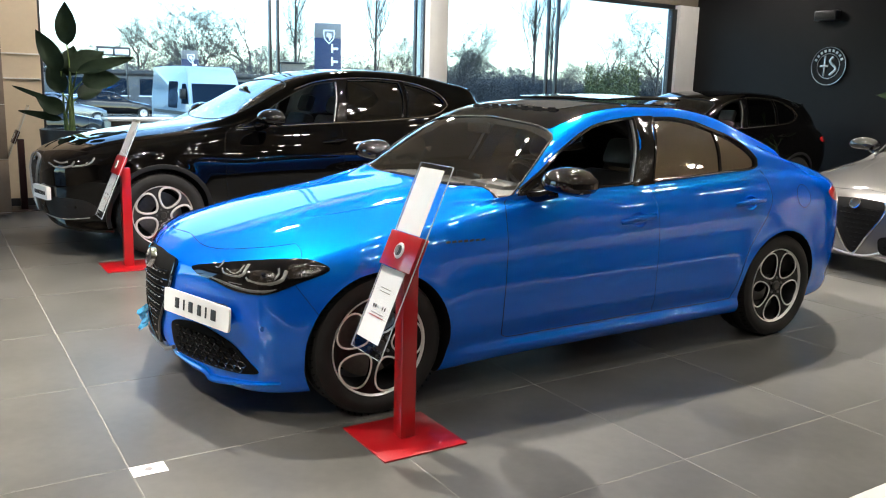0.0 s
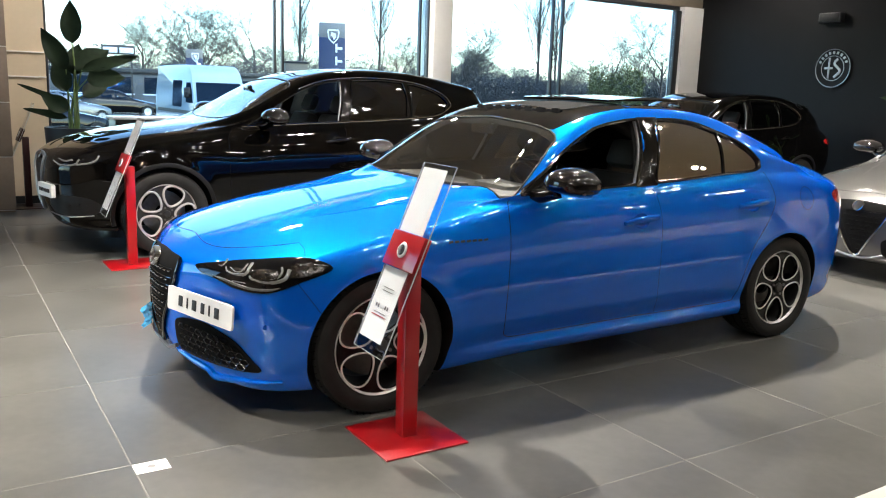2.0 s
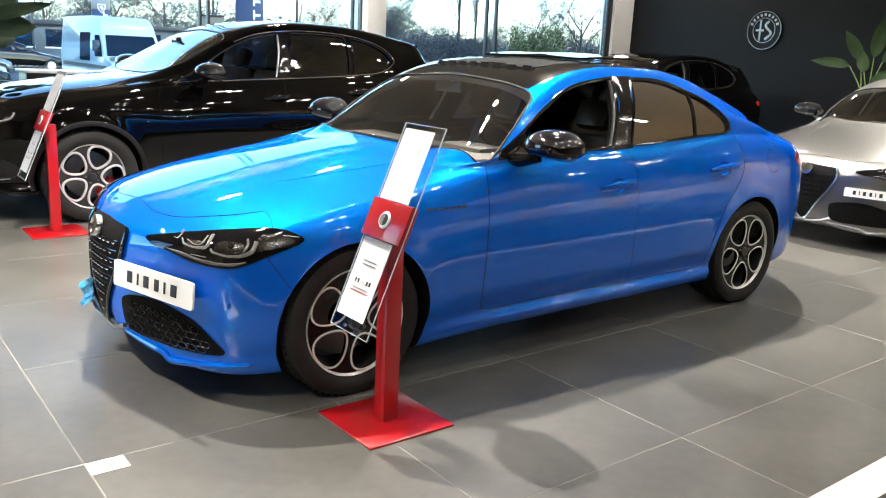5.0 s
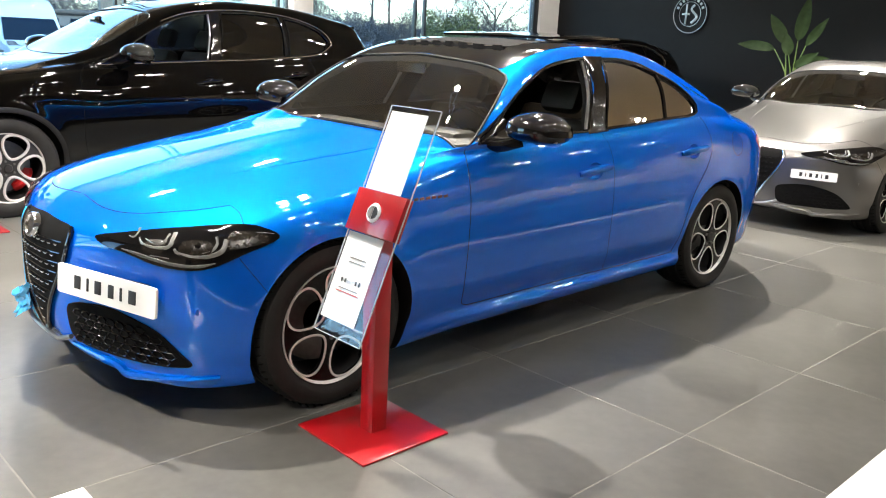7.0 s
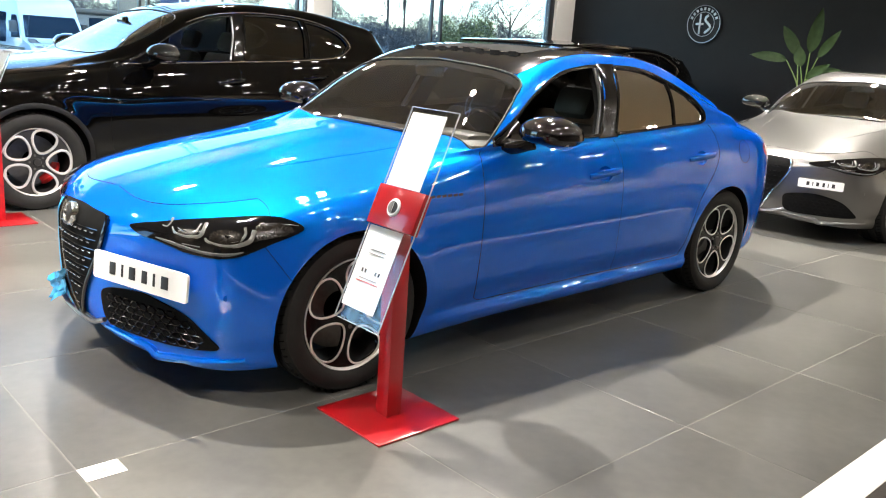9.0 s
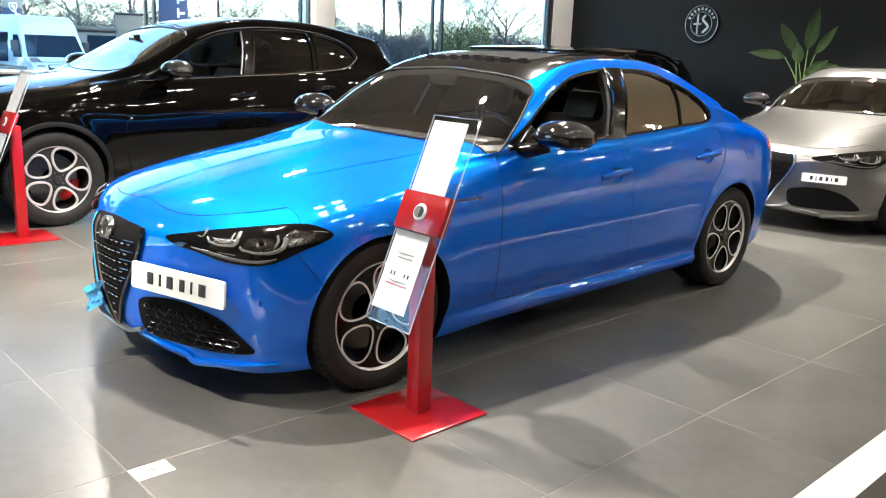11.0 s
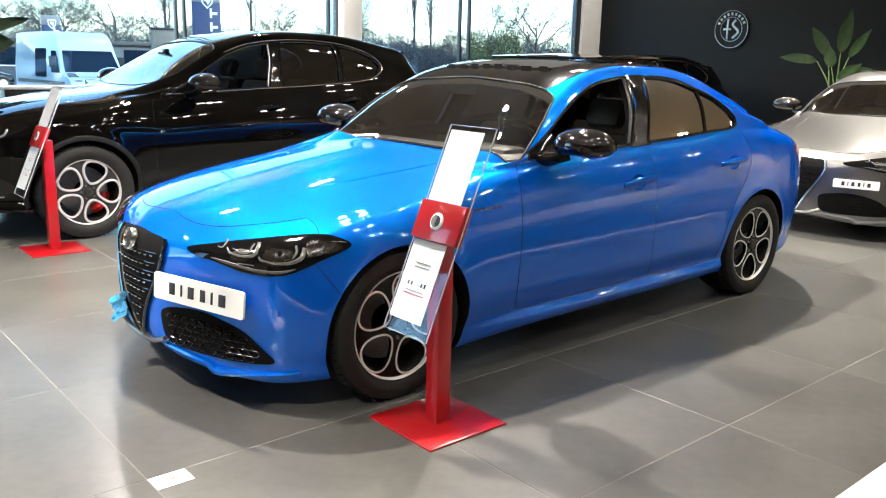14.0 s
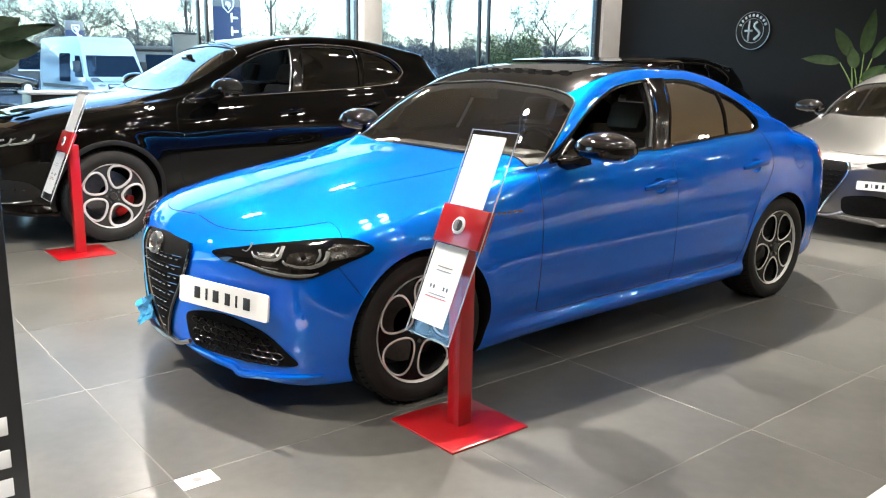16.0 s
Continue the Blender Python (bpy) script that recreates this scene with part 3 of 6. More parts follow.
# ---- cars ----
SEDAN = dict(
    zc=[(-0.785, .58), (-.77, .64), (-.72, .69), (-.6, .745), (-.4, .80), (-.1, .865), (.2, .92), (.45, .96), (.60, .982), (.68, 1.0), (.85, 1.12), (1.0, 1.23), (1.15, 1.33), (1.35, 1.395), (1.65, 1.43), (1.95, 1.436), (2.3, 1.41), (2.6, 1.355), (2.85, 1.275), (3.05, 1.19), (3.2, 1.125), (3.35, 1.09), (3.55, 1.068), (3.72, 1.055), (3.80, .96), (3.858, .78)],
    zb=[(-.785, .555), (-.77, .60), (-.70, .655), (-.55, .71), (-.35, .762), (0, .835), (.4, .90), (.7, .94), (.9, .958), (1.3, .968), (1.75, .982), (2.3, 1.015), (2.6, 1.045), (2.9, 1.045), (3.2, 1.02), (3.5, .985), (3.70, .955), (3.80, .89), (3.858, .75)],
    w=[(-.785, .08), (-.775, .14), (-.745, .25), (-.672, .50), (-.62, .675), (-.56, .768), (-.48, .828), (-.3, .89), (0, .922), (.4, .915), (.8, .908), (1.3, .912), (1.8, .915), (2.3, .918), (2.82, .926), (3.15, .908), (3.4, .865), (3.56, .80), (3.68, .71), (3.78, .57), (3.835, .42), (3.858, .28)],
    db=[(-.785, .02), (-.7, .06), (-.4, .10), (0, .12), (.5, .11), (.8, .09), (1.3, .082), (2, .082), (2.5, .092), (3.0, .12), (3.5, .13), (3.8, .1), (3.858, .05)],
    zbot=[(-.785, .42), (-.77, .27), (-.73, .175), (-.6, .142), (-.3, .14), (.3, .14), (.5, .148), (2.4, .172), (3.2, .19), (3.5, .21), (3.72, .27), (3.82, .36), (3.858, .48)],
    yr=[(-.785, .05), (-.75, .15), (-.6, .42), (-.3, .55), (.2, .61), (.45, .66), (.60, .73), (.74, .785), (.85, .795), (1.0, .762), (1.2, .708), (1.45, .657), (1.8, .63), (2.2, .63), (2.5, .645), (2.8, .665), (3.0, .68), (3.2, .67), (3.5, .62), (3.75, .5), (3.858, .2)],
    zr=[(-.785, .57), (-.77, .625), (-.70, .675), (-.55, .735), (-.35, .797), (0, .872), (.4, .935), (.6, .957), (.74, .968), (.85, 1.025), (1.0, 1.135), (1.15, 1.225), (1.3, 1.30), (1.5, 1.36), (1.75, 1.39), (2.1, 1.385), (2.4, 1.34), (2.7, 1.245), (2.95, 1.155), (3.15, 1.085), (3.4, 1.05), (3.72, 1.03), (3.80, .935), (3.858, .765)],
    x0=-.785, x1=3.858, base=2.82, hub=.325, arch=.362, cabin=(.74, 3.02), widest=.47, tuck=.040, flare=.010, crown=3.0, ledge=.018, lean=3.2, grips=[(1.567, .820), (2.487, .870)])

SUV = dict(
    zc=[(-.87, .72), (-.85, .80), (-.80, .86), (-.65, .93), (-.4, 1.0), (-.1, 1.055), (.25, 1.10), (.5, 1.135), (.6, 1.16), (.8, 1.29), (1.0, 1.41), (1.2, 1.515), (1.4, 1.585), (1.7, 1.64), (2.1, 1.665), (2.5, 1.65), (2.85, 1.61), (3.15, 1.555), (3.32, 1.52), (3.36, 1.46), (3.5, 1.28), (3.62, 1.13), (3.70, 1.05), (3.78, .92), (3.817, .72)],
    zb=[(-.87, .69), (-.85, .75), (-.78, .80), (-.6, .87), (-.3, .93), (.1, 1.0), (.5, 1.05), (.7, 1.075), (1.0, 1.10), (1.5, 1.12), (2.0, 1.14), (2.5, 1.165), (2.9, 1.19), (3.2, 1.20), (3.4, 1.17), (3.6, 1.06), (3.75, .90), (3.817, .70)],
    w=[(-.87, .26), (-.855, .45), (-.81, .62), (-.72, .76), (-.55, .86), (-.3, .92), (0, .945), (.5, .94), (1.0, .935), (2.0, .94), (2.82, .95), (3.2, .93), (3.5, .88), (3.68, .80), (3.78, .66), (3.817, .45)],
    db=[(-.87, .02), (-.7, .06), (-.4, .10), (0, .11), (.5, .115), (.8, .11), (1.3, .11), (2, .11), (2.6, .115), (3.0, .125), (3.4, .14), (3.7, .1), (3.817, .05)],
    zbot=[(-.87, .48), (-.85, .36), (-.80, .28), (-.6, .23), (-.3, .22), (.5, .24), (2.4, .25), (3.2, .25), (3.5, .28), (3.72, .36), (3.817, .5)],
    yr=[(-.87, .12), (-.8, .36), (-.6, .50), (-.3, .58), (.2, .62), (.5, .68), (.65, .76), (.85, .775), (1.05, .745), (1.3, .70), (1.6, .665), (2.0, .645), (2.5, .635), (2.9, .625), (3.2, .61), (3.36, .62), (3.6, .66), (3.75, .5), (3.817, .25)],
    zr=[(-.87, .71), (-.85, .785), (-.78, .84), (-.6, .915), (-.3, .985), (.1, 1.06), (.45, 1.105), (.6, 1.125), (.8, 1.20), (1.0, 1.31), (1.2, 1.42), (1.4, 1.505), (1.65, 1.575), (2.0, 1.605), (2.4, 1.60), (2.8, 1.56), (3.1, 1.51), (3.3, 1.475), (3.36, 1.42), (3.5, 1.25), (3.62, 1.11), (3.75, .93), (3.817, .71)],
    x0=-.87, x1=3.817, base=2.818, hub=.362, arch=.405, cabin=(.66, 3.35), widest=.60, tuck=.095, flare=.012, crown=3.2, ledge=0, lean=2.0, grips=[(1.612, .981), (2.462, 1.036)])

FRONT_WIN = [(.80, .978), (.97, 1.09), (1.157, 1.205), (1.382, 1.305), (1.606, 1.345), (1.715, 1.353), (1.66, 1.15), (1.60, 1.005), (1.3, .995), (.95, .982)]
REAR_WIN = [(1.745, 1.012), (1.80, 1.16), (1.868, 1.355), (2.02, 1.355), (2.19, 1.335), (2.355, 1.288), (2.335, 1.15), (2.315, 1.047), (2.0, 1.025)]
QUARTER = [(2.318, 1.047), (2.338, 1.15), (2.360, 1.287), (2.50, 1.238), (2.595, 1.178), (2.650, 1.118), (2.640, 1.080), (2.56, 1.060)]
SCREEN = [(0.640, 0.0), (0.648, .30), (.672, .55), (.705, .70), (.722, .755), (.735, .776), (.76, .781), (.85, .769), (.95, .742), (1.05, .699), (1.14, .637), (1.155, .40), (1.165, 0.0)]
REARSCREEN = [(2.46, 0.0), (2.475, .40), (2.52, .52), (2.75, .565), (3.0, .575), (3.06, .40), (3.08, 0.0)]

SUV_FRONT_WIN = [(.74, 1.105), (.90, 1.20), (1.10, 1.325), (1.30, 1.43), (1.50, 1.50), (1.72, 1.535), (1.70, 1.35), (1.655, 1.15), (1.3, 1.135), (.95, 1.115)]
SUV_REAR_WIN = [(1.76, 1.155), (1.80, 1.35), (1.825, 1.545), (2.1, 1.555), (2.40, 1.54), (2.42, 1.40), (2.40, 1.20), (2.1, 1.172)]
SUV_QUARTER = [(2.45, 1.205), (2.47, 1.40), (2.455, 1.532), (2.65, 1.50), (2.82, 1.43), (2.90, 1.34), (2.84, 1.26), (2.65, 1.222)]
SUV_SCREEN = [(0.57, 0.0), (0.59, .30), (.645, .58), (.70, .66), (.85, .70), (1.05, .675), (1.22, .63), (1.26, .40), (1.275, 0.0)]
SUV_REARSCREEN = [(3.38, 0.0), (3.385, .42), (3.42, .50), (3.56, .54), (3.62, .42), (3.63, 0.0)]


def body_line(car):
    """The car's guide lines over its length, evened out so that the panels mirror cleanly."""
    nodes = np.linspace(-2.2, 2.2, 13)
    weight = np.exp(-nodes ** 2 / 2)
    weight /= weight.sum()
    a, b = car["x0"], car["x1"]

    def even(f, most):
        def g(x):
            reach = min(most, .4 * max(min(x - a, b - x), 0))
            return sum(w * f(x + reach * q) for w, q in zip(weight, nodes)) if reach > 1e-4 else f(x)
        return g
    return {k: even(pchip(v), .040 if k in ("zc", "zr") else .070) for k, v in car.items() if isinstance(v, list) and k != "grips"}


def spline(pts, n):
    """A line through points with steady curvature; it leaves and ends square to the middle plane."""
    p = np.array(pts, float)
    k = len(p)
    h = np.maximum(np.hypot(*np.diff(p, axis=0).T), 1e-4) ** .7
    d = np.diff(p, axis=0) / h[:, None]
    A, r = np.zeros((k, k)), np.zeros((k, 2))
    A[0, 0] = A[-1, -1] = 1
    r[0], r[-1] = (np.hypot(*d[0]), 0), (-np.hypot(*d[-1]), 0)
    for i in range(1, k - 1):
        A[i, i - 1], A[i, i], A[i, i + 1] = h[i], 2 * (h[i - 1] + h[i]), h[i - 1]
        r[i] = 3 * (h[i] * d[i - 1] + h[i - 1] * d[i])
    m = np.linalg.solve(A, r)
    out = []
    for i in range(k - 1):
        for t in np.arange(n) / n:
            out.append((2 * t ** 3 - 3 * t ** 2 + 1) * p[i] + (t ** 3 - 2 * t ** 2 + t) * h[i] * m[i] + (-2 * t ** 3 + 3 * t ** 2) * p[i + 1] + (t ** 3 - t ** 2) * h[i] * m[i + 1])
    out.append(p[-1])
    return np.array(out)


def profile(K, car, x, inset=0.0, lowest=None):
    """Half a cross section, from the middle of the underside to the middle of the roof."""
    zc, zb, w, zbot, yr, zr, db = (K[k](x) for k in ("zc", "zb", "w", "zbot", "yr", "zr", "db"))
    h = zb - zbot
    q = min(1, h / .7)
    yb = w - db
    mid = ((yb + yr) / 2 + 0.012, (zb + zr) / 2 + 0.012)
    k = min(max((x - car["cabin"][0] + .50) / .60, 0), 1) * min(max((car["cabin"][1] + .25 - x) / .25, 0), 1)
    g = 1 - k * k * (3 - 2 * k)
    fm = car["widest"]

    def side(f):
        return (w - (db - .006 - .024 * g) * ((f - fm) / (1 - fm)) ** (car["lean"] + (3.6 - car["lean"]) * g), zbot + f * h)
    tuck = car["tuck"] * q
    ledge = car["ledge"] * min(max((x - .42) / .45, 0), 1) * min(max((2.56 - x) / .2, 0), 1)
    pts = [(0, zbot), (0.55 * w, zbot), (w - .10, zbot), (w - .055, zbot + .012 * q), (w - .6 * tuck - .012 + ledge, zbot + .068 * q), (w - .85 * tuck - .25 * ledge, zbot + .106 * q),
           (w - .48 * tuck, zbot + .47 * fm * h), (w - .12 * tuck, zbot + .75 * fm * h), (w, zbot + fm * h), side(.28 + .72 * fm), side(.57 + .43 * fm), side(.81 + .19 * fm),
           (yb + 0.006 + .024 * g, zb - 0.012 - .012 * g), (yb - 0.012 - .045 * g, zb + 0.006 + .012 * g), mid, (yr + 0.006, zr - 0.02 * (1 - .5 * g)),
           (yr - 0.035 - .03 * g, zr + 0.022 * (1 - .6 * g)), (0.66 * yr, zr + (0.72 - .13 * g) * (zc - zr) + 0.006 * (1 - .8 * g)), (0.34 * yr, zc - 0.10 * (zc - zr)), (0, zc)]
    if g > 0:
        # bonnet and boot: one even crown from shoulder to shoulder
        ye, ze = pts[12]
        for i, f in zip(range(13, 19), (.965, .90, .80, .66, .46, .24)):
            y, z = pts[i]
            pts[i] = (y + g * (f * ye - y), z + g * (zc - (zc - ze) * f ** car["crown"] - z))
    if inset:
        pts = [(max(y - inset, 0) if i not in (0, 19) else 0, z - inset * 0.9 if i > 12 else z) for i, (y, z) in enumerate(pts)]
        pts = [(y, max(z, lowest)) for y, z in pts]
    return pts


def loft(car, xs, n=5, inset=0.0, lowest=None):
    K = body_line(car)
    bm = bmesh.new()
    rings = []
    R = car["arch"] + .006
    for x in xs:
        pts = profile(K, car, x, inset, lowest)
        half = catmull(pts, n) if inset else spline(pts, n)
        half[:, 0] = np.maximum(half[:, 0], 0)
        if not inset:
            # the wings swell a little towards the wheel arches
            for wheel in (0, car["base"]):
                d = np.hypot(x - wheel, half[:, 1] - car["hub"]) - R
                half[:, 0] += car["flare"] * np.exp(-(d / .05) ** 2) * np.clip((half[:, 0] - .55) / .2, 0, 1) * np.clip((half[:, 1] - .2) / .1, 0, 1)
        loop = [(y, z) for y, z in half] + [(-y, z) for y, z in half[-2:0:-1]]
        rings.append([bm.verts.new((x, y, z)) for y, z in loop])
    for a, b in zip(rings, rings[1:]):
        for s in range(len(a)):
            t = (s + 1) % len(a)
            bm.faces.new((a[s], a[t], b[t], b[s]))
    bm.faces.new(rings[0])
    bm.faces.new(rings[-1][::-1])
    return bm


def keep_curvature(me, skin, bvh):
    """Gives the carved panels the even normals of the whole skin."""
    skin.normal_update()
    skin.faces.ensure_lookup_table()
    cache = {}

    def even(i):
        if i not in cache:
            at, _, f, _ = bvh.find_nearest(me.vertices[i].co)
            vs = skin.faces[f].verts
            n = Vector()
            for v, w in zip(vs, poly_3d_calc([v.co for v in vs], at)):
                n += v.normal * w
            cache[i] = n.normalized()
        return cache[i]
    normals = [None] * len(me.loops)
    for p in me.polygons:
        for li in p.loop_indices:
            n = p.normal
            if p.material_index == 0:
                e = even(me.loops[li].vertex_index)
                if e.dot(n) > .8:
                    n = e
            normals[li] = n
    me.normals_split_custom_set(normals)


def stations(car):
    a, b = car["x0"], car["x1"]
    fine = [a, a + .004, a + .010, a + .018, a + .03, a + .045, a + .065, a + .09, a + .12]
    mid = list(np.arange(a + .145, b - .13, 0.03))
    return fine + mid + [b - .12, b - .09, b - .065, b - .045, b - .03, b - .018, b - .01, b - .004, b]


def mirrored(loop):
    """The whole of a shape given on one side of the middle, as (x, y)."""
    return [(x, y) for x, y in loop] + [(x, -y) for x, y in loop[::-1] if y > 1e-6]


SIDE = dict(origin=(0, -1.4, 0), u=(1, 0, 0), v=(0, 0, 1), way=(0, 1, 0))
FAR = dict(origin=(0, 1.4, 0), u=(1, 0, 0), v=(0, 0, 1), way=(0, -1, 0))
ABOVE = dict(origin=(0, 0, 2.2), u=(1, 0, 0), v=(0, 1, 0), way=(0, 0, -1))


def build_wheel(parent, x, y, hub, radius, rim, width, face, lip, caliper, turn=0.0):
    """tyre, rim (> rings, hub cap), brake disc, caliper; the outer face looks along -y, or +y on the far side."""
    flip = 0 if y < 0 else 180
    at = Matrix.Translation((x, y, hub)) @ Matrix.Rotation(radians(flip), 4, "Z") @ Matrix.Rotation(radians(turn), 4, "Y")
    root = new("wheel")
    root.empty_display_size = 0.1
    root.parent = parent
    root.matrix_local = at
    hw = width / 2
    sh = radius - rim
    prof = [(rim - .004, -hw + .012), (rim + .010, -hw + .002), (rim + .35 * sh, -hw - .006), (rim + .62 * sh, -hw - .004), (rim + .85 * sh, -hw + .006), (radius - .008, -hw + .022), (radius - .002, -hw + .036)]
    for k in (-.5, 0, .5):
        c = k * hw
        prof += [(radius, c - .012), (radius, c - .005), (radius - .008, c - .003), (radius - .008, c + .003), (radius, c + .005)]
    prof += [(r, -yy) for r, yy in prof[6::-1]]
    part("tyre", lathe(prof, 72, True), RUBBER, root, "black low-profile tyre")
    # sipes across the shoulder
    bm = bmesh.new()
    for i in range(60):
        a = 2 * math.pi * i / 60
        m = Matrix.Rotation(a, 4, "Y") @ Matrix.Translation((radius - .0005, -hw + .030, 0)) @ Matrix.Rotation(radians(20), 4, "X")
        box((-.002, -.016, -.0022), (.0025, .016, .0022), 0, bm, m)
    tagged(part("tread_block", bm, WELL, root), kind="stuff")
    # barrel and lip
    part("rim", lathe([(rim - .004, -hw + .012), (rim - .009, -hw + .018), (rim - .012, -hw + .026), (rim - .0145, -hw + .021), (rim - .011, -hw + .010), (rim - .006, -hw + .006)], 64, True), lip, root, "bright machined rim edge")
    part("barrel", lathe([(rim - .016, -hw + .026), (rim - .022, -hw + .045), (rim - .03, hw - .02), (rim - .034, hw - .02), (rim - .026, -hw + .045), (rim - .020, -hw + .026)], 48, True), PLASTIC, root)
    rc, rr = rim * .605, rim * .345
    holes = []
    for i in range(5):
        # loops are egg-shaped, wider towards the rim
        a = 2 * math.pi * (i + .25) / 5
        egg = [(rc + rr * math.cos(t), .955 * rr * math.sin(t) * (1 + .32 * math.cos(t))) for t in np.linspace(0, 2 * math.pi, 33)[:-1]]
        holes.append([(p * math.cos(a) - q * math.sin(a), p * math.sin(a) + q * math.cos(a)) for p, q in egg])
    spoke = slab([ring(rim - .008, 64), *holes], .022, Matrix.Translation((0, -hw + .020, 0)), 0.05)
    disc = part("spoke_disc", spoke, face, root, "five-ring wheel centre")
    for h in holes:
        c = np.mean(h, 0)
        pts = []
        for px, pz in h:
            d = np.array((px, pz)) - c
            pts.append((c[0] + d[0] * .985, -hw + .016, c[1] + d[1] * .985))
        part("ring", tube(pts, .0105 if lip is ALLOYG else .0050, True, 6, flat=.55, axis=(0, 1, 0)), lip, root, "bright ring of the wheel")
    cap = lathe([(0, -hw + .004), (.026, -hw + .006), (.030, -hw + .012), (.030, -hw + .03), (0, -hw + .03)], 24)
    part("hub_cap", cap, SPOKE, root, "round dark hub cap")
    for i in range(5):
        a = 2 * math.pi * (i + .75) / 5
        part("wheel_bolt", lathe([(0, -hw + .012), (.008, -hw + .012), (.009, -hw + .022), (0, -hw + .022)], 8), STEEL, root).location = (.052 * math.cos(a), 0, .052 * math.sin(a))
    part("brake_disc", lathe([(.07, .012), (rim * .72, .012), (rim * .72, .036), (.07, .036)], 48, True), STEEL, root, "grey brake disc")
    arc = [radians(-32 + i * 64 / 8 - turn) + (0 if flip == 0 else math.pi) for i in range(9)]
    cal = tube([(rim * .66 * math.cos(t), .02, rim * .66 * math.sin(t)) for t in arc], [.030, .040, .042, .042, .042, .042, .042, .040, .030], False, 8, flat=.95, axis=(0, 1, 0))
    part("brake_caliper", cal, caliper, root, "brake caliper")
    return root


def build_seat(parent, x, y, z, back=True):
    seat = part("seat", box((x - .25, y - .25, z), (x + .25, y + .25, z + .17), .05), SEATM, parent)
    m = Matrix.Translation((x + .24, y, z + .12)) @ Matrix.Rotation(radians(22), 4, "Y")
    part("backrest", box((-.07, -.24, 0), (.07, .24, .52), .05, m=m), SEATM, seat)
    if back:
        part("headrest", box((-.05, -.13, .55), (.05, .13, .73), .045, m=m), SEATM, seat)


def build_cabin(parent, dx, dz, length):
    bm = bmesh.new()
    box((.70 + dx, -.66, .62 + dz), (1.08 + dx, .66, .965 + dz), .05, bm)
    box((.90 + dx, -.55, .93 + dz), (1.08 + dx, -.22, .992 + dz), .030, bm)
    dash = part("dashboard", bm, DASHM, parent, "dark grey dashboard")
    part("display", box((1.06 + dx, -.09, .86 + dz), (1.09 + dx, .16, 1.0 + dz), .005), GLOSS, dash)
    wheel = bmesh.new()
    m = Matrix.Translation((1.22 + dx, -.37, .93 + dz)) @ Matrix.Rotation(radians(68), 4, "Y")
    tube([m @ Vector((.18 * math.cos(a), .18 * math.sin(a), 0)) for a in np.linspace(0, 2 * math.pi, 33)[:-1]], .015, True, 8, wheel)
    for a in (0, 120, 240):
        tube([m @ Vector((0, 0, -.02)), m @ Vector((.17 * math.cos(radians(a)), .17 * math.sin(radians(a)), 0))], .014, False, 6, wheel)
    box((-.06, -.05, -.04), (.06, .05, .02), .02, wheel, m)
    part("steering_wheel", wheel, GLOSS, parent, "three-spoke steering wheel")
    for y in (-.37, .37):
        build_seat(parent, 1.45 + dx, y, .42 + dz)
    part("rear_seat", box((2.15 + dx, -.62, .42 + dz), (2.6 + dx, .62, .60 + dz), .05), SEATM, parent)
    m = Matrix.Translation((2.58 + dx, 0, .55 + dz)) @ Matrix.Rotation(radians(24), 4, "Y")
    part("rear_backrest", box((-.07, -.62, 0), (.07, .62, .50), .05, m=m), SEATM, parent)
    part("interior_mirror", box((1.10 + dx, -.11, 1.235 + dz), (1.125 + dx, .11, 1.295 + dz), .012), GLOSS, parent)


def build_mirror(parent, x, y, z, mat, size=1.0):
    """Door mirror: housing, foot, glass and repeater strip."""
    s = -1 if y < 0 else 1
    bm = bmesh.new()
    bmesh.ops.create_uvsphere(bm, u_segments=28, v_segments=18, radius=1.0)
    for v in bm.verts:
        c = v.co
        back = max(c.x, 0)
        px = c.x * .12 if c.x < 0 else min(c.x * .12, .05)
        py = math.copysign(abs(c.y) ** .88, c.y) * .145 * (1 - .10 * (c.z < 0)) + s * .02
        pz = math.copysign(abs(c.z) ** .8, c.z) * (.080 if c.z > 0 else .044) - abs(c.y) * .008 + .006
        v.co = Vector((x + px * size, y + py * size, z + pz * size))
    root = part("mirror", bm, mat, parent, "gloss black door mirror")
    part("mirror_foot", tube([(x - .02, y - s * .06, z - .045), (x - .05, y - s * .13, z - .075), (x - .07, y - s * .20, z - .085)], [.03, .026, .034], False, 8, flat=.6), mat, root)
    part("repeater", tube([(x - .106, y - s * .02, z - .018), (x - .085, y + s * .08, z - .020), (x - .03, y + s * .150, z - .022)], .006, False, 6), SATIN, root)
    g = Matrix.Translation((x + .052 * size, y + s * .02, z)) @ Matrix.Rotation(radians(90), 4, "Z")
    part("mirror_glass", slab([[(a, b) for a, b in rounded(.19, .115, .045)]], .003, g), CHROME, root)
    return root


def build_handle(parent, bvh, x, z, mat):
    """A pull handle bridging a round finger recess."""
    for side, s in ((SIDE, -1), (FAR, 1)):
        p = on_skin(bvh, [(x - .118, z - .014), (x - .07, z - .004), (x - .01, z + .006), (x + .06, z + .012), (x + .105, z + .014), (x + .128, z + .014)], **side, lift=.0)
        off = [.004, .024, .036, .037, .030, .008]
        if len(p) == 6:
            bar = [Vector((q.x, q.y + s * o, q.z)) for q, o in zip(p, off)]
            part("handle", tube(catmull(bar, 5), [.008 + .011 * math.sin(math.pi * min(max((i + 2) / 29, 0), 1)) ** .6 for i in range(26)], False, 10, flat=.6, axis=(0, 1, 0)), mat, parent, "pull handle over a round recess")


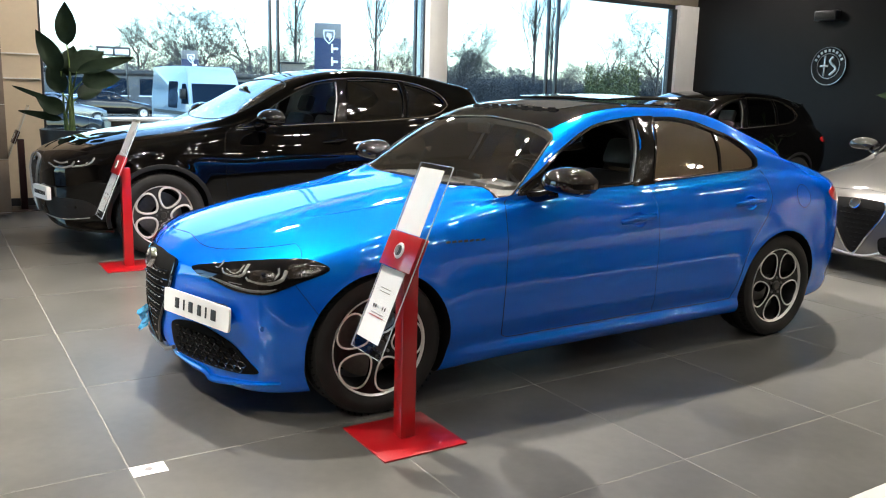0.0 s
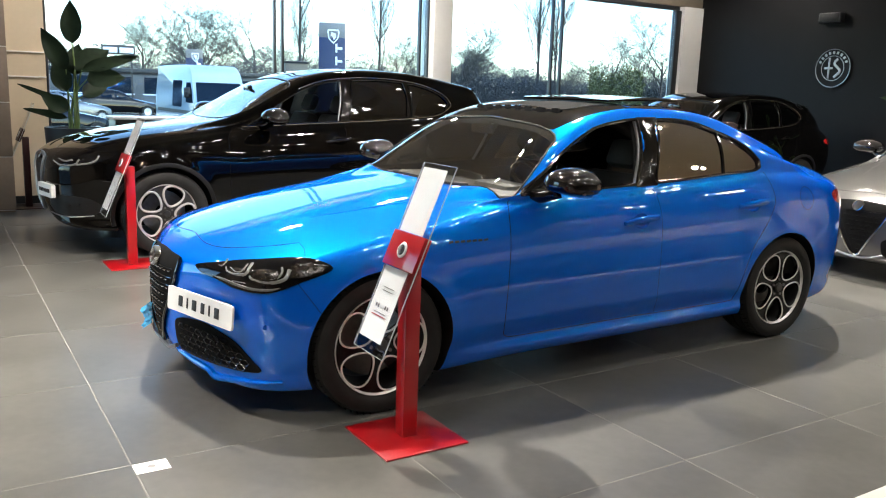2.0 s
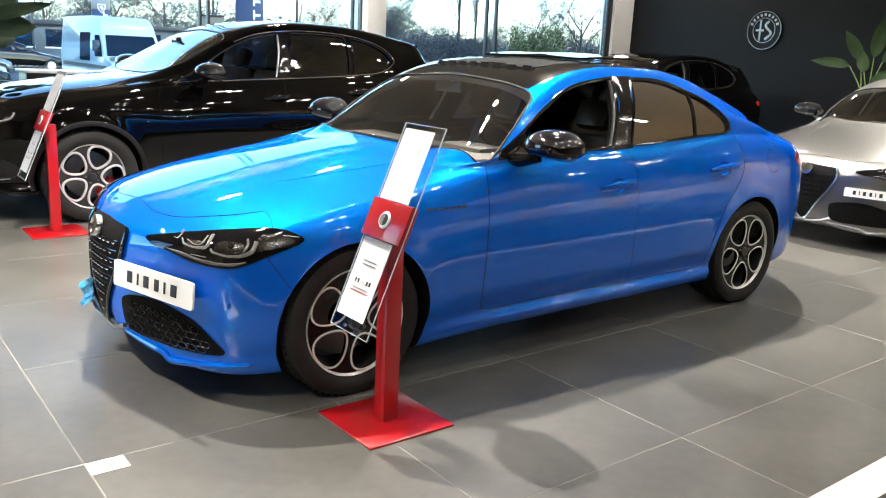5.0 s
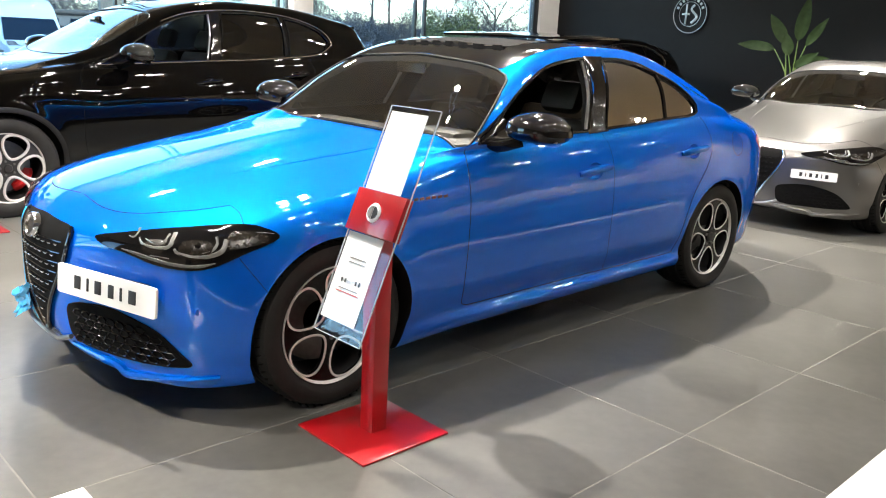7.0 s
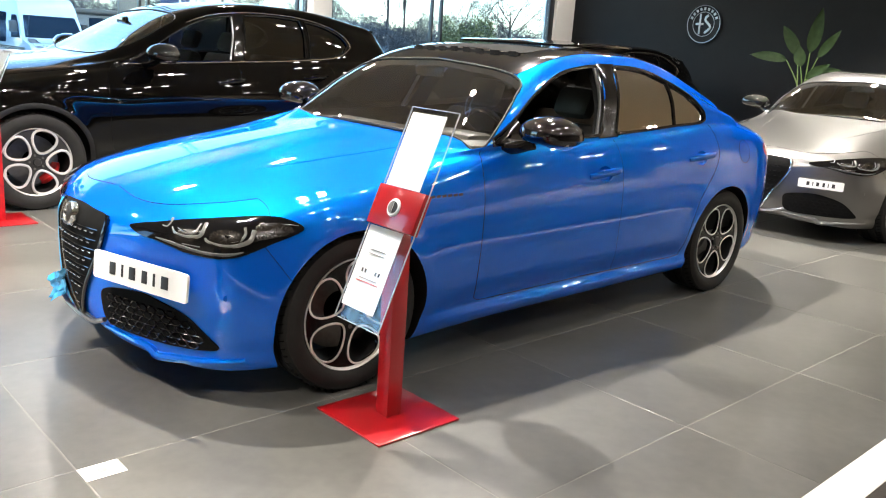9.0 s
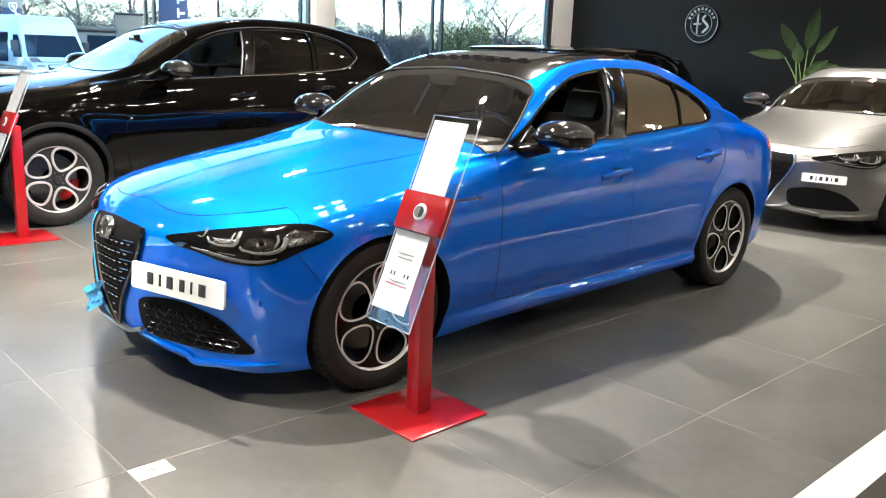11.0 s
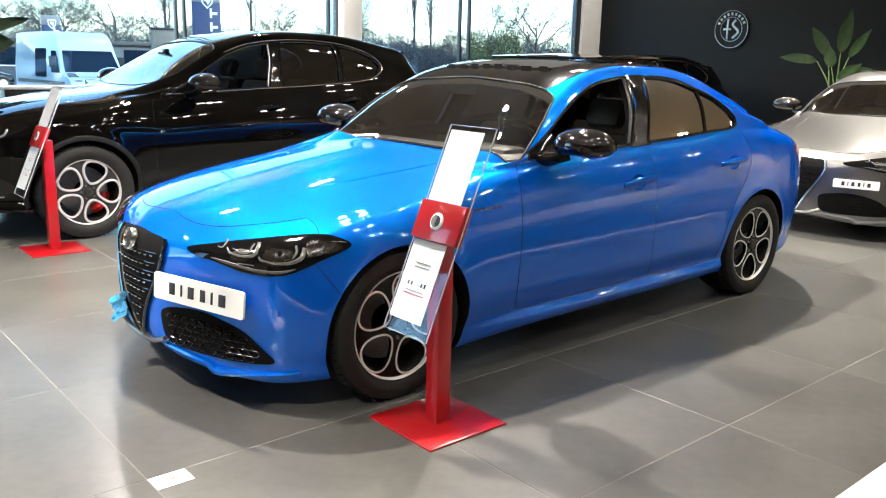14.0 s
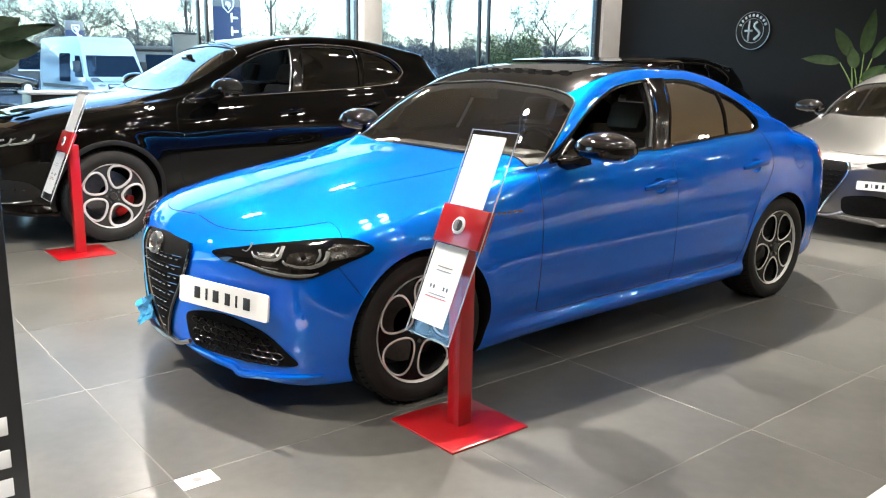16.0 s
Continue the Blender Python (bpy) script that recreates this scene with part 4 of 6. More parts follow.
def build_car(name, label, car, paint_mat, glass_kit, at, kind_of):
    """A whole car at its front axle's middle. glass_kit: the window shapes of that body."""
    fw, rw, qw, ws, rs = glass_kit
    root = thing(name, label, "car", at, group="cars on show")
    suv = kind_of == "suv"
    tint = SUVGLASS if suv else PRIVACY
    hub, R, base = car["hub"], car["arch"], car["base"]
    skin = loft(car, stations(car))
    outward(skin)
    bvh = BVHTree.FromBMesh(skin)
    a, b = car["cabin"]
    room = loft(car, list(np.arange(a, b, .06)) + [b], 4, .042, .40)
    outward(room)
    room_bvh = BVHTree.FromBMesh(room)
    cutters = [room]
    for x in (0, base):
        for s in (-1, 1):
            c = lathe([(0.0, -.26), (R, -.26), (R, .26), (0.0, .26)], 72)
            bmesh.ops.translate(c, vec=(x, s * .86, hub - .005), verts=c.verts)
            cutters.append(c)
    for x, z in car["grips"]:
        for s in (-1, 1):
            hit = bvh.ray_cast(Vector((x, s * 1.5, z)), Vector((0, -s, 0)))[0]
            c = bmesh.new()
            bmesh.ops.create_uvsphere(c, u_segments=24, v_segments=14, radius=1.0, matrix=Matrix.Translation((x, hit.y + s * .006, z)) @ Matrix.Diagonal((.062, .030, .044, 1)))
            cutters.append(c)
    smooth_fw, smooth_rw, smooth_q = (outline(w) for w in (fw, rw, qw))
    openings = (smooth_fw, smooth_rw, smooth_q) if suv else (smooth_fw, outline(rw[:5] + qw[2:] + qw[:1] + rw[8:]))
    for w in openings:
        cutters.append(prism(w, (0, -1.4, 0), (1, 0, 0), (0, 0, 1), (0, 1, 0), 2.8))
    full_ws = catmull(mirrored(ws), 3, True)
    full_rs = catmull(mirrored(rs), 3, True)
    cutters.append(prism(full_ws, (0, 0, 2.2), (1, 0, 0), (0, 1, 0), (0, 0, -1), 1.30 if suv else 1.33))
    cutters.append(prism(full_rs, (0, 0, 2.2), (1, 0, 0), (0, 1, 0), (0, 0, -1), 1.12 if suv else 1.15))
    whole = skin.copy()
    me = carve(skin, cutters)
    finish(me, [paint_mat, CABIN, WELL], 32)
    for p in me.polygons:
        c = p.center
        if min(math.hypot(c.x, c.z - hub + .005), math.hypot(c.x - base, c.z - hub + .005)) < R + .0015 and abs(c.y) < .97 and bvh.find_nearest(c)[3] > .004 and c.z > .1:
            p.material_index = 2
        elif not any(math.hypot(c.x - x, c.z - z) < .068 and abs(c.y) > .8 for x, z in car["grips"]):
            near = bvh.find_nearest(c)
            if near[3] > .004 or near[1].dot(p.normal) < .3:
                p.material_index = 1
    keep_curvature(me, whole, BVHTree.FromBMesh(whole))
    whole.free()
    body = new("body", me)
    body.parent = root
    # glass
    part("windscreen", patch(bvh, [full_ws], **ABOVE, lift=-.004, depth=0, step=.06), WINDSCREEN, root, "raked clear windscreen").visible_shadow = False
    part("rear_screen", patch(bvh, [full_rs], **ABOVE, lift=-.004, depth=0, step=.06), PRIVACY, root)
    edge = [Vector(p) for p in on_skin(bvh, full_ws, **ABOVE, lift=-.001)]
    part("screen_seal", tube(edge, .006, True, 5), PLASTIC, root)
    for side in (SIDE, FAR):
        # the near front window is lowered: only its rear guide shows
        if side is FAR:
            part("front_window", patch(bvh, [smooth_fw], **side, lift=-.010, depth=0, step=.08), PRIVACY, root, "front side window")
        guide = on_skin(bvh, catmull([(p[0] - .012, p[1]) for p in fw[5:8]], 6), **side, lift=-.012)
        part("window_guide", tube(guide, .009, False, 6), SATIN, root, "grey window guide")
        part("rear_window", patch(bvh, [smooth_rw], **side, lift=-.010, depth=0, step=.08), tint, root, "tinted rear side window")
        part("quarter_window", patch(bvh, [smooth_q], **side, lift=-.010, depth=0, step=.06), tint, root, "tinted rear quarter window")
        for w in openings:
            e = on_skin(bvh, w, **side, lift=-.001)
            part("window_seal", tube(e, .0085 if suv else .0095, True, 6), GLOSS, root)
        bar = on_skin(bvh, catmull([rw[5], rw[6], rw[7]], 6), **side, lift=-.006)
        part("window_divider", tube(bar, .011 if suv else .0075, False, 6), GLOSS, root)
        sail = [(fw[0][0] + .012, fw[0][1] + .004), (fw[1][0] + .012, fw[1][1] + .002), (fw[1][0] + .035, fw[1][1] - .03), (fw[1][0] + .05, fw[0][1] + .010)]
        part("mirror_sail", patch(bvh, [sail], **side, lift=-.004, depth=.004, step=.05), GLOSS, root)
        # pillar cover between the windows
        k1, k2 = fw[5:8], rw[:3]
        cover = [(k1[0][0] - .002, k1[0][1] + .012)] + [(p[0] + .003, p[1]) for p in k1[1:-1]] + [(k1[-1][0] - .01, k1[-1][1] - .014), (k2[0][0] + .006, k2[0][1] - .014)] + [(p[0] - .003, p[1]) for p in k2[1:-1]] + [(k2[-1][0] + .01, k2[-1][1] + .012)]
        part("pillar_cover", patch(bvh, [cover], **side, lift=.0015, depth=.004, step=.05), GLOSS, root, "gloss black pillar cover")
    return root, bvh, me


SEDAN_KIT = (FRONT_WIN, REAR_WIN, QUARTER, SCREEN, REARSCREEN)
SUV_KIT = (SUV_FRONT_WIN, SUV_REAR_WIN, SUV_QUARTER, SUV_SCREEN, SUV_REARSCREEN)
AT_BLUE, AT_SILVER = (1.11, .91, 0), (6.86, .84, 0)
AT_SUV, AT_BACK = (1.11, 4.90, 0), (7.3, 5.02, 0)


def seam(parent, bvh, pts, side, r=.0017, smooth=True):
    """A panel gap: a thin dark groove line bedded in the skin."""
    line = catmull(pts, 6) if smooth else pts
    p = on_skin(bvh, line, **side, lift=-.0008)
    if len(p) > 2:
        part("panel_gap", tube(p, r, False, 5), WELL, parent)


def build_sedan():
    root, bvh, me = build_car("saloon_car", "glossy bright blue saloon car with open sunroof", SEDAN, BLUE, SEDAN_KIT, AT_BLUE, "sedan")
    build_cabin(root, 0, 0, 4.6)
    for x, w, tr in ((0, .225, .778), (2.82, .245, .788)):
        for s in (-1, 1):
            build_wheel(root, x, s * tr, .325, .330, .2413, w, RIMBLACK, ALLOY, PLASTIC, 14 if x == 0 else 40)
    for s in (-1, 1):
        build_mirror(root, .955, s * 1.0, 1.04, GLOSS, 1.08)
    build_handle(root, bvh, 1.555, .824, BLUE)
    build_handle(root, bvh, 2.475, .874, BLUE)
    for side in (SIDE, FAR):
        seam(root, bvh, [(.74, .955), (.705, .90), (.69, .75), (.68, .60), (.675, .42), (.68, .32), (.70, .278), (.78, .268), (1.06, .271), (1.5, .277), (1.74, .277)], side, .0024)
        seam(root, bvh, [(1.70, .985), (1.722, .85), (1.72, .65), (1.722, .45), (1.735, .32), (1.74, .277)], side)
        seam(root, bvh, [(1.74, .277), (2.05, .278), (2.36, .282), (2.405, .31), (2.44, .45), (2.496, .60), (2.57, .70), (2.643, .794), (2.69, .90), (2.66, 1.05)], side, .0024)
        seam(root, bvh, [(-.395, .645), (-.355, .585), (-.314, .523), (-.30, .505)], side)
    seam(root, bvh, [(3.02 + .075 * math.cos(a), .885 + .07 * math.sin(a)) for a in np.linspace(0, 2 * math.pi, 24)], SIDE, .002, False)
    # lettering on the wing, kept as plain dark bars
    for i in range(7):
        bm = patch(bvh, [[(.335 + i * .033, .776), (.358 + i * .033, .778), (.358 + i * .033, .788), (.335 + i * .033, .786)]], **SIDE, lift=.0022, depth=.002, step=.02)
        part("wing_script", bm, INK, root)
    part("parking_sensor", tube([(0, 0, 0), (0, -.003, 0)], .011, False, 14), BLUE, root).location = on_skin(bvh, [(-.52, .45)], **SIDE, lift=.001)[0]
    # front end
    FRONT = dict(origin=(-1.6, 0, 0), u=(0, 1, 0), v=(0, 0, 1), way=(1, 0, 0))
    for s in (-1, 1):
        u = Vector((.419, s * .532, 0)).normalized()
        way = Vector((abs(u.y), -s * u.x, 0))
        plane = dict(origin=(-.687, s * .368, 0), u=u, v=(0, 0, 1), way=way)
        shape = catmull([(-.006, .657), (.15, .690), (.30, .716), (.53, .741), (.62, .731), (.668, .697), (.57, .650), (.49, .613), (.43, .599), (.36, .597), (.27, .603), (.20, .617), (.13, .628), (.045, .634)], 4, True)
        lamp = part("headlight", patch(bvh, [shape], **plane, lift=.0065, depth=.012, step=.02), LAMPGLASS, root, "long dark headlight with ring lenses")
        for name, line, r in (("light_guide", [(.346, .634), (.362, .617), (.42, .604), (.472, .611), (.506, .636), (.514, .684)], .0062),
                              ("light_guide", [(.380, .630), (.43, .620), (.472, .632), (.487, .665), (.480, .694)], .0040),
                              ("light_guide", [(.194, .654), (.212, .636), (.26, .626), (.312, .632), (.332, .652), (.330, .694)], .0058),
                              ("light_guide", [(.222, .654), (.27, .641), (.302, .650), (.312, .688)], .0036),
                              ("light_guide", [(.148, .653), (.172, .651), (.182, .672), (.178, .690)], .0042)):
            q = on_skin(bvh, catmull([(a, .612 + (b - .56) * .70) for a, b in line], 5), **plane, lift=.0055)
            part(name, tube(q, [1.15 * r * (.7 + .8 * i / len(q)) for i in range(len(q))], False, 8, flat=.45, axis=plane["way"]), LENS, lamp, "pale bracket-shaped light guide")
        for line in ([(.13, .637), (.19, .631), (.27, .620), (.36, .611), (.44, .613), (.49, .625)],):
            q = on_skin(bvh, catmull(line, 5), **plane, lift=.0058)
            part("lamp_ledge", tube(q, [.0065 * min(1, .25 + i / 8, .25 + (len(q) - i) / 8) for i in range(len(q))], False, 8, flat=.35, axis=plane["way"]), LAMPCHROME, lamp, "satin lower ledge inside the headlight")
        for loop in ([(.528, .668), (.59, .676), (.640, .693), (.61, .716), (.53, .722), (.516, .700)],
                     [(.366, .650), (.40, .634), (.45, .637), (.474, .660), (.47, .690), (.40, .694), (.366, .680)],
                     [(.214, .650), (.25, .640), (.295, .645), (.310, .664), (.305, .682), (.24, .676)]):
            part("reflector", patch(bvh, [catmull(loop, 3, True)], **plane, lift=.0078, depth=.003, step=.015), LAMPBOWL, lamp, "smoky reflector bowl")
        for line in ([(.255, .590), (.33, .588)], [(.54, .706), (.60, .712), (.65, .704)], [(.55, .672), (.61, .672)]):
            part("lamp_trim", tube(on_skin(bvh, catmull([(a, .612 + (b - .56) * .70) for a, b in line], 4), **plane, lift=.006), .0016, False, 5), SATIN, lamp)
        for cx, cz, r in ((.428, .656, .034), (.268, .668, .022)):
            ball = on_skin(bvh, [(cx, .612 + (cz - .56) * .70)], **plane, lift=-.012)
            if ball:
                g = bmesh.new()
                bmesh.ops.create_uvsphere(g, u_segments=20, v_segments=12, radius=r * .66)
                part("projector_lens", g, LAMPGLASS, lamp).location = ball[0]
        # lower intake with mesh
        u2 = Vector((.142, s * .496, 0)).normalized()
        plane2 = dict(origin=(-.773, s * .253, 0), u=u2, v=(0, 0, 1), way=Vector((abs(u2.y), -s * u2.x, 0)))
        hole = catmull([(-.02, .375), (.10, .400), (.22, .406), (.317, .392), (.40, .370), (.46, .340), (.52, .288), (.550, .246), (.50, .233), (.40, .226), (.20, .224), (.06, .228), (-.01, .252), (-.03, .31)], 4, True)
        air = part("air_intake", patch(bvh, [hole], **plane2, lift=.0065, depth=.012, step=.024), WELL, root, "black honeycomb lower air intake")
        mesh = bmesh.new()
        for row in range(7):
            for col in range(11):
                cx, cz = .03 + col * .047 + (row % 2) * .0235, .248 + row * .026
                top = np.interp(cx, [0, .12, .3, .4, .46, .54], [.36, .388, .385, .355, .325, .25])
                if cz + .014 < top and cx < .50:
                    q = on_skin(bvh, [(cx + .023 * math.cos(t), cz + .015 * math.sin(t)) for t in np.linspace(0, 2 * math.pi, 7)[:-1]], **plane2, lift=.0085)
                    if len(q) == 6:
                        tube(q, .0026, True, 4, mesh)
        part("intake_mesh", mesh, GLOSS, air)
        # lip under the intake
        lipline = on_skin(bvh, catmull([(-.02, .216), (.12, .200), (.235, .190), (.275, .166), (.36, .172), (.50, .186), (.62, .198)], 5), **plane2, lift=.004)
        if len(lipline) > 3:
            part("front_lip", tube(lipline, [.014 * math.sin(math.pi * min(max((i + 1) / (len(lipline) + 1), .08), .92)) + .005 for i in range(len(lipline))], False, 8), BLUE, root, "blue front lip blade")
    # shield grille
    shield = catmull([(-.222, .662), (-.240, .615), (-.212, .53), (-.130, .385), (-.048, .250), (0, .218), (.048, .250), (.130, .385), (.212, .53), (.240, .615), (.222, .662), (.10, .674), (0, .678), (-.10, .674)], 3, True)
    grille = part("grille", patch(bvh, [shield], **FRONT, lift=.008, depth=.014, step=.022), WELL, root, "black shield-shaped grille")
    frame = on_skin(bvh, catmull([(-.222, .662), (-.240, .615), (-.212, .53), (-.130, .385), (-.048, .250), (0, .218), (.048, .250), (.130, .385), (.212, .53), (.240, .615), (.222, .662)], 4), **FRONT, lift=.009)
    part("grille_frame", tube(frame, .009, False, 8), GLOSS, grille, "gloss black grille surround")
    inner = catmull([(.158, .650), (.165, .60), (.140, .52), (.075, .385), (.015, .262), (-.005, .228)], 4)
    outer = catmull([(0, .222), (.048, .252), (.130, .388), (.208, .53), (.234, .612), (.216, .652)], 4)
    part("grille_cheek", patch(bvh, [[tuple(q) for q in inner] + [tuple(q) for q in outer]], **FRONT, lift=.011, depth=.006, step=.025), DARKCHROME, grille, "dark satin inner cheek of the grille")
    for row in range(9):
        z = .275 + row * .040
        half = np.interp(z, [.22, .385, .53, .65], [.02, .115, .195, .205])
        for y in np.arange(-half + .020 + .017 * (row % 2), min(half - .075, .13), .040):
            q = on_skin(bvh, [(y, z)], **FRONT, lift=.011)
            if q:
                part("grille_cell", box((q[0].x - .010, q[0].y - .012, q[0].z - .003), (q[0].x + .002, q[0].y + .012, q[0].z + .003), .002), CHROME, grille, "bright dash of the grille mesh")
    for row in range(9):
        z = .285 + row * .040
        half = np.interp(z, [.22, .385, .53, .65], [.02, .115, .195, .205])
        q = on_skin(bvh, [(y, z) for y in np.linspace(-half, half - .085, 9)], **FRONT, lift=.009)
        if len(q) > 2 and half > .09:
            part("grille_bar", tube(q, .0035, False, 5), GLOSS, grille)
    q = on_skin(bvh, [(0, .632)], **FRONT, lift=.026)[0]
    emblem = lathe([(0, -.006), (.036, -.006), (.038, -.012), (.046, -.011), (.049, -.004), (.049, .014), (0, .014)], 36)
    e = part("emblem", emblem, CHROME, grille, "round chrome emblem")
    e.matrix_local = Matrix.Translation(q) @ Matrix.Rotation(radians(-90), 4, "Z") @ Matrix.Rotation(radians(-14), 4, "X")
    # display plate with six dark marks
    u2 = Vector((.142, -.496, 0)).normalized()
    turn = math.atan2(u2.y, u2.x)
    mid = Vector((-.773, -.253, 0)) + u2 * .255
    at = Matrix.Translation((mid.x - .012, mid.y - .003, .494)) @ Matrix.Rotation(turn, 4, "Z") @ Matrix.Rotation(radians(-5), 4, "X")
    plate = part("display_plate", slab([rounded(.520, .108, .012)], .010, at @ Matrix.Translation((0, -.012, 0)), .1), PLATEM, root, "white display plate with dark marks")
    part("plate_holder", slab([rounded(.34, .08, .014)], .05, at @ Matrix.Translation((0, -.002, 0)), .1), PLASTIC, plate)
    x = -.172
    for w in (.050, .016, .050, .042, .016, .054):
        part("print_bar", box((x + .16 * w, -.0145, -.024), (x + .84 * w, -.0115, .024), .001, m=at), INK, plate)
        x += w + .023
    # chrome lip under the shield, and the crumpled film left on the nose
    q = on_skin(bvh, catmull([(.20, .238), (.06, .212), (-.06, .210), (-.16, .226), (-.235, .250)], 5), **FRONT, lift=.016)
    part("lower_trim", tube(q, .010, False, 8), SATIN, root)
    filmline = on_skin(bvh, catmull([(.262, .650), (.268, .55), (.262, .47), (.19, .37), (.10, .275), (.06, .25)], 5), **FRONT, lift=.012)
    part("film_strip", tube(filmline, .013, False, 6, flat=.5, axis=(1, 0, 0)), FILM, root, "light blue protective film strip")
    bm = bmesh.new()
    bmesh.ops.create_grid(bm, x_segments=14, y_segments=10, size=.5)
    for v in bm.verts:
        a, b = v.co.x, v.co.y
        n = noise.noise(Vector((a * 5, b * 5, 3))) * .03 + noise.noise(Vector((a * 13, b * 13, 7))) * .012
        v.co = Vector((-.80 + n - .03 * abs(b), .15 + a * .20 + b * .03, .30 + b * .10 - a * .08 + n * .6))
    part("film_scrap", bm, FILM, root, "crumpled light blue film scrap", 60)
    # bonnet gaps
    for s in (-1, 1):
        p = on_skin(bvh, catmull([(-.60, s * .02), (-.615, s * .25), (-.56, s * .43), (-.43, s * .575), (-.31, s * .648)], 6), **ABOVE, lift=-.0008)
        part("panel_gap", tube(p, .0028, False, 5), WELL, root)
        p = on_skin(bvh, catmull([(-.31, s * .655), (-.315, s * .72), (-.34, s * .79)], 6), **ABOVE, lift=-.0008)
        part("panel_gap", tube(p, .0020, False, 5), WELL, root)
        p = on_skin(bvh, catmull([(-.17, s * .370), (0, s * .43), (.21, s * .482), (.40, s * .53), (.56, s * .57)], 6), **ABOVE, lift=-.0005)
        part("bonnet_crease", tube(p, [.0045 * min(1, (i + 1) / 6, (len(p) - i) / 6) for i in range(len(p))], False, 8, flat=.7, axis=(0, 0, 1)), BLUE, root)
    p = [Vector(q) for q in on_skin(bvh, catmull([(.655, -.55), (.635, -.2), (.63, .2)], 5), **ABOVE, lift=.012)]
    part("wiper", tube(p, .006, False, 5), PLASTIC, root)
    # black roof with the sunroof panel slid back and up
    roof = catmull([(1.175, 0), (1.165, .30), (1.15, .56), (1.25, .600), (1.6, .592), (2.0, .588), (2.3, .585), (2.41, .54), (2.43, .3), (2.44, 0)], 3)
    part("roof_panel", patch(bvh, [mirrored([tuple(q) for q in roof])], **ABOVE, lift=.003, depth=.006, step=.06), GLOSS, root, "gloss black roof panel")
    comb = bmesh.new()
    arc = catmull([(1.36, -.42), (1.335, -.2), (1.33, 0), (1.335, .2), (1.36, .42)], 8)
    q = on_skin(bvh, arc, **ABOVE, lift=.0)
    rows = []
    for i, p in enumerate(q):
        hgt = .017 if (i // 2) % 2 else .009
        for k in (0, 1):
            h2 = hgt if k == 0 else (.017 if ((i + 1) // 2) % 2 else .009)
            y = p.y + .002 * k
            rows.append([comb.verts.new((p.x + dx, y, p.z + dz)) for dx, dz in ((-.014, -.004), (-.010, h2), (.002, h2), (.010, -.004))])
    for a, b in zip(rows, rows[1:]):
        for k in range(4):
            comb.faces.new((a[k], a[(k + 1) % 4], b[(k + 1) % 4], b[k]))
    comb.faces.new(rows[0])
    comb.faces.new(rows[-1][::-1])
    part("wind_deflector", comb, WELL, root, "raised sunroof wind deflector")
    part("sunroof_opening", patch(bvh, [rounded(.44, .84, .05)], **{**ABOVE, "origin": (1.60, 0, 2.2)}, lift=.005, depth=.006, step=.08), WELL, root)
    lid = patch(bvh, [rounded(.62, .90, .06)], **{**ABOVE, "origin": (2.03, 0, 2.2)}, lift=.030, depth=.012, step=.06)
    for v in lid.verts:
        v.co.z += .040 * (v.co.x - 1.72) / .62
    part("sunroof_glass", lid, LAMPGLASS, root, "sunroof glass slid back and tilted")
    # tail lamps, boot edge and number recess
    for side, s in ((SIDE, -1), (FAR, 1)):
        t = catmull([(3.35, .895), (3.45, .918), (3.62, .905), (3.72, .87), (3.60, .825), (3.42, .838)], 4, True)
        part("tail_light", patch(bvh, [t], **side, lift=.003, depth=.006, step=.03), TAILRED, root, "red tail light")
    return root


CAR_BLUE = build_sedan()


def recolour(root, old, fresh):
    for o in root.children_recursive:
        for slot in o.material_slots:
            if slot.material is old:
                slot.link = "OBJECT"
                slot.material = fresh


def build_silver():
    """The same saloon in silver grey, roof shut and without film."""
    root = copy_thing(CAR_BLUE, pose(*AT_SILVER))
    root.name = "saloon_car"
    tagged(root, "silver grey metallic saloon car parked behind the blue one", "car", "cars on show")
    for o in list(root.children_recursive):
        if o.name.split(".")[0] in ("sunroof_glass", "sunroof_opening", "wind_deflector", "roof_panel", "film_strip", "film_scrap", "wing_script"):
            bpy.data.objects.remove(o)
    recolour(root, BLUE, SILVER)
    for o in list(root.children_recursive):
        kind = o.name.split(".")[0]
        if kind == "grille_frame":
            o.material_slots[0].link = "OBJECT"
            o.material_slots[0].material = CHROME
        elif kind in ("grille_cell", "grille_cheek", "grille_bar", "intake_mesh"):
            o.material_slots[0].link = "OBJECT"
            o.material_slots[0].material = WELL
        elif kind == "display_plate":
            # a shorter plate than the blue car's
            c = Vector((-.72, -.50, .494))
            o.matrix_local = Matrix.Translation(c) @ Matrix.Scale(.68, 4) @ Matrix.Translation(-c)
    return root


